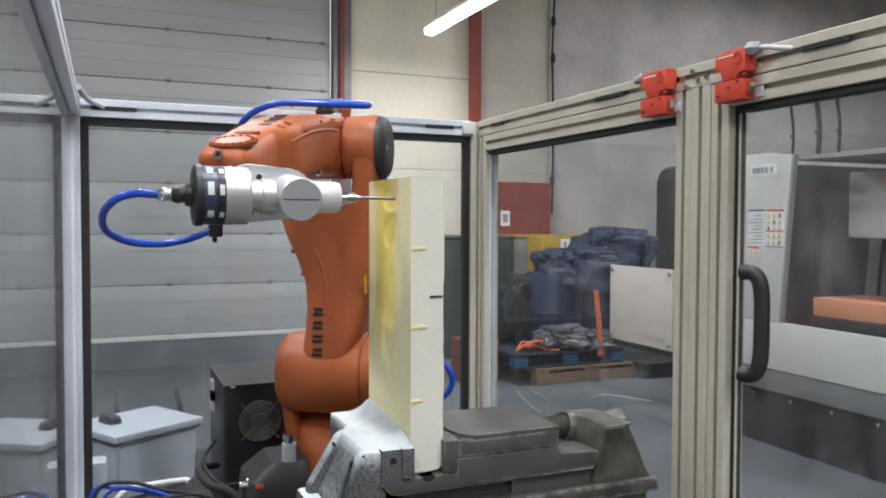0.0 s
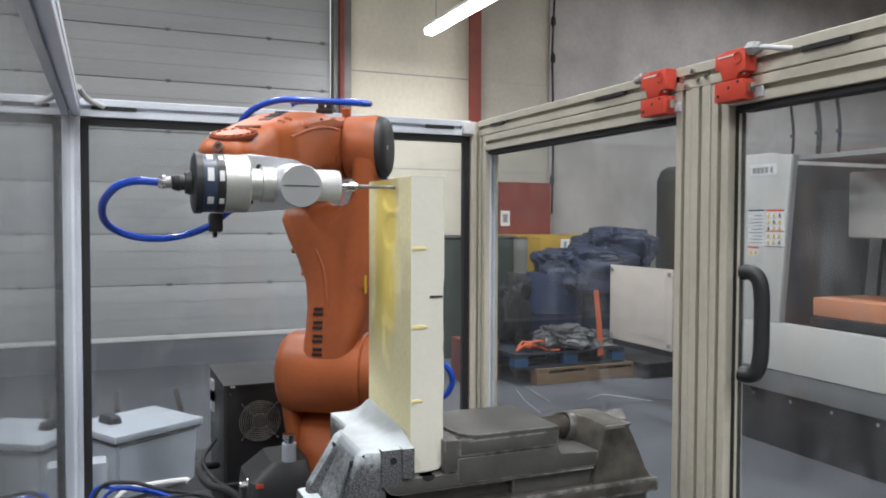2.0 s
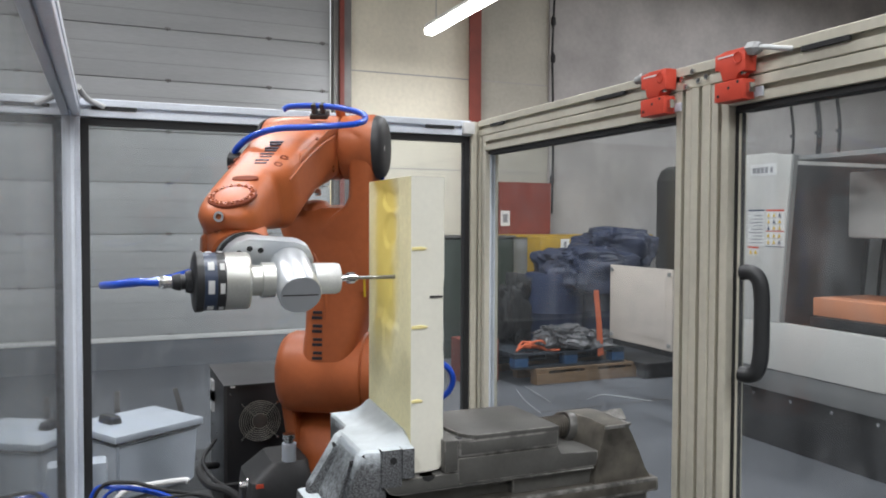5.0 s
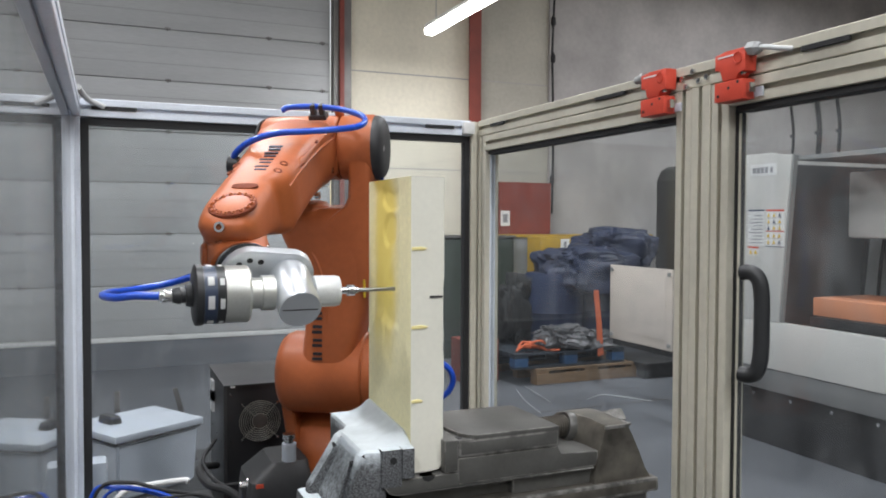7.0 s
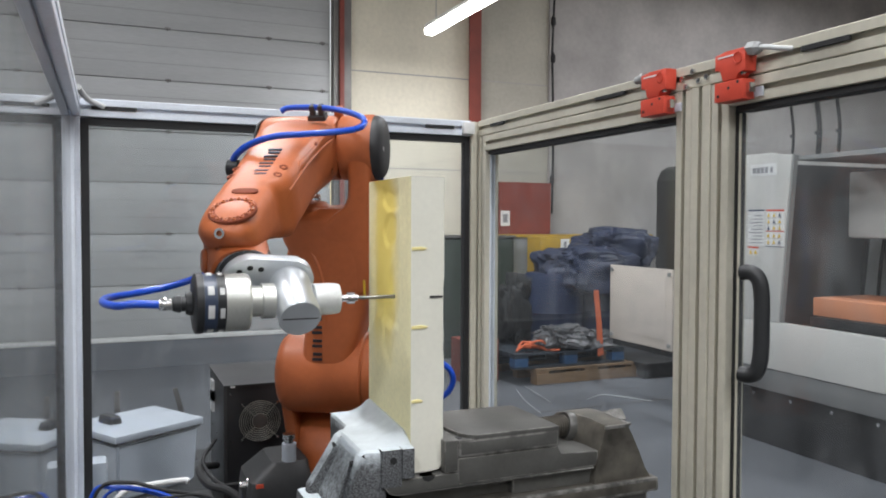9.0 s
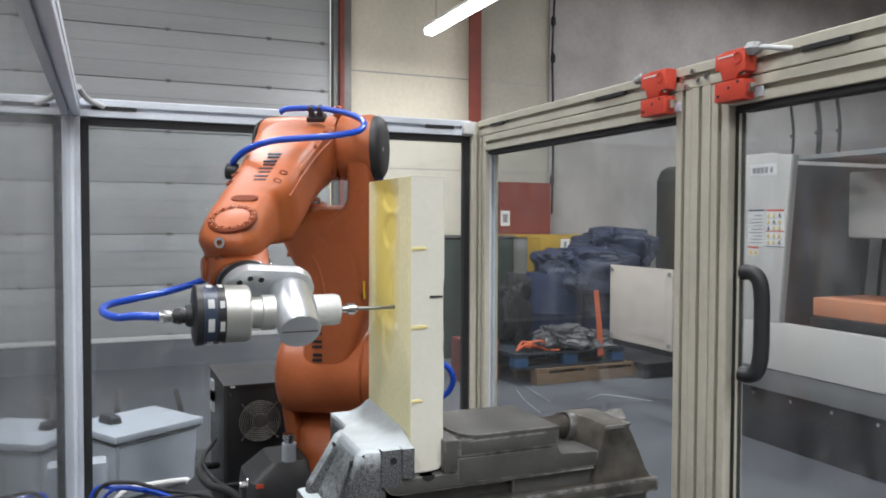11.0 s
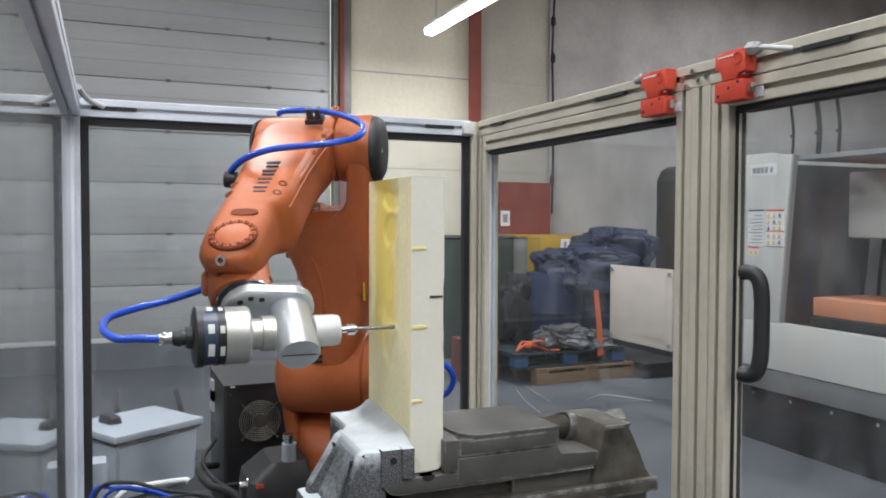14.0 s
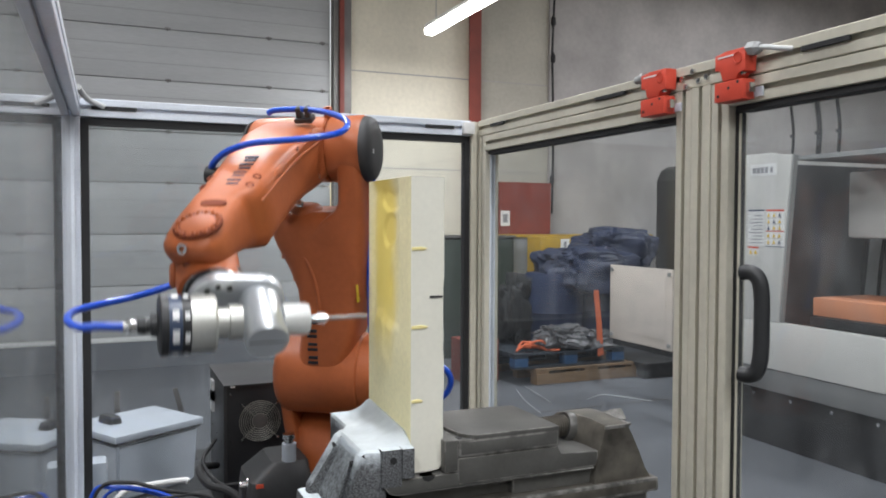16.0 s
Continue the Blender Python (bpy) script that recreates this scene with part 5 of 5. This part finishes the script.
# ---- machine tool beyond the guard ----
def machine_tool():
    FX = 4.08
    m = thing("machine_tool", (FX, 0, 0), "white and black enclosed milling machine with an open work bay", "machine tool")
    D = 2.3
    part("base", blox(((0.03, 1.2, 0.0), (D, 4.5, 0.37)), bevel=0.01), M["black_paint"], m, "black base")
    part("apron", blox(((0.0, 1.2, 0.374), (D - 0.3, 4.25, 0.52)), bevel=0.008), M["apron_grey"], m, "grey lower apron")
    part("front", blox(((-0.006, 1.2, 0.524), (0.05, 4.22, 0.84)), bevel=0.006), M["white_paint"], m, "white front panel")
    bm = B()
    prism(bm, [(4.22, 0.8425), (4.22, 1.965), (3.99, 1.965), (3.985, 1.945), (3.824, 1.942), (3.912, 0.8425)], "x", -0.008, 0.05, bevel=0.006)
    part("front_column", bm, M["white_paint"], m, "white front column tapering to the sill")
    bm = B()
    prism(bm, [(3.818, 1.940), (3.806, 1.940), (3.896, 0.8425), (3.908, 0.8425)], "x", -0.004, 0.03)
    part("door_edge", bm, M["grey_paint"], m, "grey edge of the sliding door")
    part("side", blox(((0.052, 4.12, 0.524), (D, 4.22, 1.95)), bevel=0.006), M["white_paint"], m)
    part("bay_back", blox(((1.6, 1.2, 0.524), (1.66, 4.118, 1.9))), M["dark_interior"], m, "dark bay interior")
    part("bay_top", blox(((0.05, 1.2, 1.905), (1.66, 3.855, 1.935))), M["grey_paint"], m)
    part("bay_end", blox(((0.055, 4.06, 0.524), (1.6, 4.118, 1.9))), M["dark_interior"], m)
    part("bay_floor", blox(((0.052, 1.2, 0.60), (1.6, 4.058, 0.70))), M["dark_interior"], m)
    part("table", blox(((0.06, 1.3, 0.845), (0.75, 3.72, 0.905)), bevel=0.006), M["black_paint"], m, "dark machine table")
    part("saddle", blox(((0.15, 1.6, 0.70), (0.7, 3.2, 0.844))), M["charcoal"], m)
    part("head", blox(((0.5, 2.5, 1.40), (1.2, 3.82, 1.84)), bevel=0.02), M["white_paint"], m, "white milling head")
    part("head_seam", blox(((0.494, 3.3, 1.40), (0.499, 3.306, 1.84))), M["frame_grey"], m)
    bm = B()
    tube(bm, [(0.7, 3.70, 1.40), (0.72, 3.74, 1.2), (0.75, 3.78, 0.95)], 0.012, 8)
    part("coolant_line", bm, M["rubber"], m)
    bm = B()
    prism(bm, [(3.2, 0.90), (4.04, 0.90), (3.99, 1.39), (3.2, 1.39)], "x", 0.93, 0.95, bevel=0.004)
    part("splash_panel", bm, M["grey_paint"], m, "pale grey inner splash panel")
    bm = B()
    prism(bm, [(4.04, 0.90), (4.085, 0.90), (4.035, 1.39), (3.99, 1.39)], "x", 0.925, 0.955, bevel=0.004)
    part("panel_strip", bm, M["rubber"], m, "black sealing strip")
    part("panel_mark", blox(((1.592, 3.75, 1.3), (1.599, 3.9, 1.36))), M["grey_paint"], m)
    for k in range(7):
        y = 4.15 - k * 0.32
        bm = B()
        bolt(bm, (0.03, y, 0.33), (-1, 0, 0), 0.012, 0.006)
        part("bolt", bm, M["steel"], m)
    # stickers on the column
    st = part("warning_sheet", blox(((-0.0105, 3.875, 1.335), (-0.0085, 4.03, 1.590))), M["paper"], m, "white warning sheet with yellow triangles")
    part("band", blox(((-0.0118, 3.876, 1.575), (-0.0106, 4.03, 1.588))), M["label_red"], st)
    part("band", blox(((-0.0118, 3.876, 1.440), (-0.0106, 4.03, 1.447))), M["label_red"], st)
    part("band", blox(((-0.0118, 3.876, 1.338), (-0.0106, 4.03, 1.344))), M["blue_print_and_sheen"], st)
    for i in range(3):
        for j in range(5):
            y, z = 3.90 + i * 0.047, 1.36 + j * 0.042 + (0.01 if j > 1 else 0)
            bm = B()
            prism(bm, [(y, z), (y + 0.026, z), (y + 0.013, z + 0.026)], "x", -0.0116, -0.0106)
            part("triangle", bm, M["label_yellow" if (i + j) % 4 else "blue_print_and_sheen"], st)
            part("text_bar", blox(((-0.0114, y - 0.003, z - 0.008), (-0.0106, y + 0.028, z - 0.004))), M["print_grey"], st)
    s2 = part("notice", blox(((-0.0105, 4.045, 1.345), (-0.0085, 4.19, 1.590))), M["paper"], m, "white printed notice")
    part("band", blox(((-0.0118, 4.046, 1.577), (-0.0106, 4.19, 1.589))), M["blue_print_and_sheen"], s2)
    for j in range(9):
        part("text_bar", blox(((-0.0114, 4.055, 1.36 + j * 0.023), (-0.0106, 4.18 - (j % 3) * 0.02, 1.366 + j * 0.023))), M["print_grey"], s2)
    s3 = part("notice", blox(((-0.0105, 4.09, 1.275), (-0.0085, 4.19, 1.338))), M["paper"], m, "small white caution label")
    part("band", blox(((-0.0118, 4.09, 1.325), (-0.0106, 4.19, 1.337))), M["label_red"], s3)
    for y in (4.10, 4.145):
        bm = B()
        prism(bm, [(y, 1.285), (y + 0.034, 1.285), (y + 0.017, 1.318)], "x", -0.0116, -0.0106)
        part("triangle", bm, M["label_yellow"], s3)
    s4 = part("name_plate", blox(((-0.0105, 3.945, 1.815), (-0.0085, 4.175, 1.895))), M["paper"], m, "white paper name tag")
    for i, w in enumerate((0.03, 0.03, 0.03, 0.028, 0.02)):
        y = 4.155 - i * 0.036 - (0.012 if i == 4 else 0)
        part("text_bar", blox(((-0.0116, y - w, 1.832), (-0.0106, y, 1.872))), M["print_grey"], s4)
    b = thing("orange_board", (FX + 0.12, 2.3, 0.905), "flat orange tooling board lying on the machine table", "board")
    part("slab", blox(((0, 0, 0), (0.5, 1.45, 0.115)), bevel=0.006), M["orange_block"], b)
    # white cover panel next to the machine
    c = thing("cover_panel", (FX - 0.03, 4.95, 0.0), "beige metal cover panel standing on dark legs", "cover panel")
    part("panel", blox(((0.0, 0.0, 0.49), (0.02, 0.82, 1.13)), bevel=0.004), M["beige_paint"], c)
    part("inset", blox(((-0.004, 0.075, 0.565), (-0.0002, 0.745, 1.055)), bevel=0.0015), M["beige_paint"], c, "raised middle of the panel")
    part("rail", blox(((0.022, -0.62, 0.44), (0.07, 0.8, 0.52))), M["charcoal"], c, "dark lower rail")
    part("rail", blox(((0.022, -0.62, 1.06), (0.05, 0.8, 1.10))), M["charcoal"], c, "dark upper rail")
    for y in (-0.22, -0.60):
        part("leg", blox(((0.071, y, 0.0), (0.12, y + 0.05, 1.09))), M["charcoal"], c)
        part("foot", blox(((0.0, y - 0.01, 0.0), (0.07, y + 0.06, 0.03))), M["charcoal"], c)
    for y, z in ((0.03, 1.09), (0.79, 1.09), (0.03, 0.53), (0.79, 0.53)):
        bm = B()
        bolt(bm, (0.0, y, z), (-1, 0, 0), 0.018, 0.01)
        part("corner_knob", bm, M["grey_paint"], c)
    # tall dark cabinet behind
    k = thing("dark_cabinet", (5.93, 6.95, 0), "tall dark grey cabinet with rounded top corner", "cabinet")
    bm = B()
    prism(bm, [(0, 0), (1.2, 0), (1.2, 2.15), (0.16, 2.15), (0.06, 2.1), (0.0, 1.98)], "y", 0, 0.6, bevel=0.015)
    part("body", bm, M["charcoal"], k)
    part("latch", blox(((-0.02, -0.012, 1.72), (0.03, 0.0, 1.8)), bevel=0.004), M["frame_grey"], k)
    part("latch", blox(((-0.02, -0.012, 1.45), (0.03, 0.0, 1.56)), bevel=0.004), M["frame_grey"], k)
    # conduits rising from the machine
    for y, r in ((4.16, 0.014), (3.94, 0.024), (3.78, 0.016)):
        c = thing("hanging_conduit", (FX + 0.35, y, 1.936), "dark conduit rising above the machine", "conduit")
        bm = B()
        tube(bm, [(0.0, 0, 0.0), (0.01, 0.0, 0.2), (-0.01, 0.012, 0.42), (0.0, 0.02, 0.62)], r * 0.7, 8)
        part("pipe", bm, M["rubber"], c)
        for z in (0.16, 0.44):
            bm = B()
            lathe(bm, (0.003, 0.004, z), (0, 0, 1), [(0, r), (0.02, r)], 10)
            part("tie", bm, M["rubber"], c)


# ---- goods stored by the far wall ----
def lumpy(c, half, seed, amp, mat, flat=0.0, n=100, m=64, fold=0.0):
    bm = B()
    top = [[None] * n for _ in range(m + 1)]
    for j in range(m + 1):
        ph = math.pi * j / m
        for i in range(n):
            a = 2 * math.pi * i / n
            d = Vector((math.sin(ph) * math.cos(a), math.sin(ph) * math.sin(a), math.cos(ph)))
            s = 1 + amp * noise.fractal(Vector((d.x * 1.8, d.y * 1.8, d.z * 1.2)) + Vector((seed, 0, 0)), 1.1, 2.1, 4)
            if fold:
                s -= fold * (1 - abs(noise.noise(Vector((d.x * 6, d.y * 6, d.z * 2)) + Vector((0, seed, 0)))) * 2.5) ** 3
                s += fold * 0.5 * noise.noise(Vector((d.x * 15, d.y * 15, d.z * 7)) + Vector((0, 0, seed)))
            q = Vector([math.copysign(abs(t) ** 0.7, t) for t in d])
            top[j][i] = bm.verts.new((c[0] + q.x * half[0] * s, c[1] + q.y * half[1] * s, max(c[2] + q.z * half[2] * s, flat)))
    for j in range(m):
        for i in range(n):
            bm.faces.new((top[j][i], top[j][(i + 1) % n], top[j + 1][(i + 1) % n], top[j + 1][i]))
    bmesh.ops.remove_doubles(bm, verts=bm.verts[:], dist=0.0005)
    return bm


def stored_goods():
    for base, z, mat, label in (((3.62, 6.30), 0.0, "wood", "raw wooden pallet under the blue one"), ((3.42, 6.34), 0.145, "pallet_blue", "dark blue-grey painted pallet carrying wrapped goods")):
        p = thing("pallet", (base[0], base[1], z), label, "pallet", "pallets")
        for y in (0.0, 0.35, 0.7):
            part("skid", blox(((0, y, 0.0), (1.2, y + 0.1, 0.022))), M[mat], p)
            for x in (0.0, 0.53, 1.06):
                part("block", blox(((x, y, 0.0225), (x + 0.14, y + 0.1, 0.10))), M["pallet_bright" if mat == "pallet_blue" and y == 0 else mat], p)
        for k in range(7):
            part("deck_board", blox(((0.0, 0.118 * k, 0.1225), (1.2, 0.118 * k + 0.095, 0.1440)), bevel=0.002), M[mat], p)
        for x in (0.0, 0.53, 1.06):
            part("cross_board", blox(((x, 0, 0.1005), (x + 0.14, 0.8, 0.1220))), M[mat], p)
        if mat == "wood":
            part("front_board", blox(((0, -0.02, 0.005), (1.2, -0.001, 0.10))), M["wood"], p)
    Z = 0.29
    d = thing("blue_drum", (4.12, 6.85, Z), "dark blue plastic drum standing on the pallet", "drum")
    bm = B()
    lathe(bm, (0, 0, 0), (0, 0, 1), [(0, 0.27), (0.02, 0.29), (0.3, 0.3), (0.32, 0.31), (0.34, 0.3), (0.62, 0.3), (0.7, 0.27)], 32)
    part("shell", bm, M["drum_blue"], d)
    d = copy_thing(d, pose(4.62, 6.9, Z))
    solid("tarpaulin", lumpy((4.50, 6.82, 0.985), (0.56, 0.40, 0.27), 3.0, 0.22, None, 0.80, fold=0.05), M["tarp"], "crumpled navy tarpaulin draped over the drums", "tarpaulin")
    solid("tarpaulin", lumpy((4.98, 7.05, 1.22), (0.43, 0.32, 0.21), 8.0, 0.25, None, 0.95, fold=0.05), M["tarp"], "crumpled navy tarpaulin heaped on top", "tarpaulin")
    solid("refuse_sack", lumpy((3.78, 6.95, 0.62), (0.2, 0.2, 0.34), 12.0, 0.4, None, 0.292, fold=0.06), M["rubber"], "black refuse sack on the pallet", "sack")
    solid("plastic_film", lumpy((4.0, 6.5, 0.40), (0.24, 0.18, 0.10), 5.0, 0.5, None, 0.292, fold=0.1), M["film"], "crumpled clear plastic film on the pallet", "plastic film")
    solid("plastic_film", lumpy((4.45, 6.48, 0.36), (0.28, 0.14, 0.08), 6.0, 0.5, None, 0.292, fold=0.1), M["film"], "crumpled clear plastic film on the pallet", "plastic film")
    s = thing("orange_strap", (4.27, 6.332, 0.289), "orange webbing strap hanging over the load", "strap")
    bm = B()
    prism(bm, [(-0.01, 0.56), (0.042, 0.565), (0.082, 0.25), (0.11, -0.06), (0.045, -0.065), (0.026, 0.24)], "y", 0.0, 0.006)
    part("webbing", bm, M["strap"], s)
    bm = B()
    tube(bm, [(3.5, 6.45, 0.31), (3.58, 6.4, 0.36), (3.66, 6.42, 0.33), (3.6, 6.5, 0.32), (3.72, 6.44, 0.34), (3.78, 6.37, 0.30)], 0.012, 8)
    tube(bm, [(3.55, 6.5, 0.305), (3.68, 6.36, 0.40), (3.8, 6.42, 0.33), (3.7, 6.55, 0.36), (3.56, 6.42, 0.34), (3.74, 6.5, 0.31)], 0.010, 8)
    tube(bm, [(3.48, 6.42, 0.30), (3.57, 6.46, 0.38), (3.66, 6.38, 0.35), (3.74, 6.46, 0.31), (3.83, 6.38, 0.30), (3.9, 6.35, 0.305)], 0.011, 8)
    solid("orange_rope", bm, M["strap"], "tangled orange rope on the pallet", "rope")
    for pts in ([(3.36, 6.2, 0.004), (3.2, 5.75, 0.012), (3.12, 5.35, 0.004)], [(3.5, 6.3, 0.004), (3.42, 5.95, 0.015), (3.38, 5.62, 0.004)], [(3.72, 5.62, 0.004), (3.95, 5.68, 0.012), (4.2, 5.35, 0.004)]):
        bm = B()
        tube(bm, pts, 0.0028, 6)
        c = thing("packing_strip", (0, 0, 0), "thin pale plastic packing strip lying on the floor", "packing strip", "packing strips")
        part("strip", bm, M["cable_grey"], c)
    # made-up tray shape: a black slab in place of shadow on the floor
    t = thing("shadow_slab", (4.72, 6.15, 0), "low black slab added for the floor shadow beside the pallets", "tray")
    part("tub", blox(((0, 0, 0), (0.85, 0.6, 0.13)), bevel=0.012), M["black_paint"], t)
    part("rim", blox(((-0.015, -0.015, 0.1305), (0.865, 0.615, 0.15)), bevel=0.006), M["charcoal"], t, "dark rim of the added shadow slab")
    # red sheet, yellow bin, green cabinet
    r = thing("red_board", (4.28, 8.35, 1.35), "dark red board with a small white sign leaning at the wall", "board")
    part("sheet", blox(((0.0, 0, 0.0), (0.70, 0.04, 0.62))), M["red_steel"], r)
    part("sign", blox(((0.02, -0.006, 0.1), (0.14, -0.001, 0.28))), M["paper"], r, "small white sign")
    part("sign_bar", blox(((0.05, -0.009, 0.14), (0.11, -0.0065, 0.24))), M["print_grey"], r)
    b = thing("storage_cabinet", (4.2, 8.0, 0), "low cabinet with a yellow top edge and drawers", "cabinet")
    part("body", blox(((0.0, 0.0, 0.0), (2.0, 0.33, 1.32))), M["grey_paint"], b)
    part("top", blox(((-0.02, -0.02, 1.3225), (2.02, 0.34, 1.35))), M["yellow_bin"], b, "yellow top edge")
    y = thing("yellow_bin", (4.42, 7.62, 0), "yellow metal bin with a small white label", "bin")
    part("body", blox(((0.0, 0.0, 0.0), (0.5, 0.3, 1.33)), bevel=0.01), M["yellow_bin"], y)
    part("label", blox(((0.26, -0.006, 1.2), (0.37, -0.001, 1.31))), M["paper"], y, "white label")
    part("label_bar", blox(((0.30, -0.009, 1.22), (0.33, -0.0065, 1.28))), M["print_grey"], y)
    g = thing("green_cabinet", (3.38, 7.9, 0), "dark green metal cabinet against the wall", "cabinet")
    part("body", blox(((0, 0, 0), (0.86, 0.5, 1.32)), bevel=0.01), M["green"], g)
    part("top", blox(((-0.02, -0.02, 1.322), (0.88, 0.52, 1.345))), M["frame_grey"], g)
    part("door_gap", blox(((0.42, -0.004, 0.05), (0.43, -0.001, 1.27))), M["rubber"], g)
    r = thing("red_crate", (3.03, 6.6, 0), "dull red crate on the floor", "crate")
    part("body", blox(((0, 0, 0), (0.36, 0.3, 0.40)), bevel=0.01), M["red_steel"], r)


hall()
for at in TUBES_AND_FILL:
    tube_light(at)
cell()
RB = robot()
foam_block()
vice()
control_unit()
storage_box()
deck_leads()
machine_tool()
stored_goods()


# ---- what moves ----
def motions():
    early = [(0.0, 1.5330), (0.5, 1.5381), (1.0, 1.5389), (1.5, 1.5462), (2.0, 1.5491), (2.2, 1.5462), (2.3, 1.5367), (2.4, 1.5199), (2.5, 1.4752), (2.6, 1.4415), (2.7, 1.4392), (2.8, 1.4539), (2.9, 1.4525), (3.0, 1.4297), (3.1, 1.4437), (3.2, 1.4561), (3.5, 1.4444), (3.7, 1.4312), (4.0, 1.4400), (4.2, 1.4341), (5.0, 1.4194), (5.6, 1.4282)]
    middle = [(6.3, 1.4084), (6.5, 1.4231), (6.7, 1.4150), (7.0, 1.4017), (7.2, 1.4201), (7.5, 1.4209), (7.7, 1.3995), (8.0, 1.3914), (8.2, 1.4150), (8.5, 1.4106), (8.7, 1.3877), (9.0, 1.3907), (9.2, 1.4032), (9.8, 1.3826), (10.5, 1.3899)]
    late = [(11.3, 1.3685), (11.5, 1.3797), (12.0, 1.3752), (12.2, 1.3604), (12.5, 1.3582), (13.0, 1.3531), (13.5, 1.3530), (14.0, 1.3463), (14.5, 1.3411), (15.0, 1.3433), (15.1, 1.3478), (15.2, 1.3973), (15.3, 1.4363), (15.4, 1.4422), (15.5, 1.4454), (15.6, 1.4465), (15.7, 1.4422), (15.8, 1.4249), (15.9, 1.3916), (16.0, 1.3640)]
    across = [(0.0, 0.2395), (15.2, 0.2390), (15.3, 0.2384), (15.4, 0.2356), (15.5, 0.2246), (15.6, 0.1994), (15.7, 0.1960), (16.0, 0.1960)]
    rows = early + middle + late
    poses = []
    for t, z in rows:
        x = float(np.interp(t, [a for a, b in across], [b for a, b in across]))
        poses.append((t, solve(x, z)))
    for i, ob in enumerate(RB[1:]):
        walk(ob, [(t, p[i]) for t, p in poses])


motions()
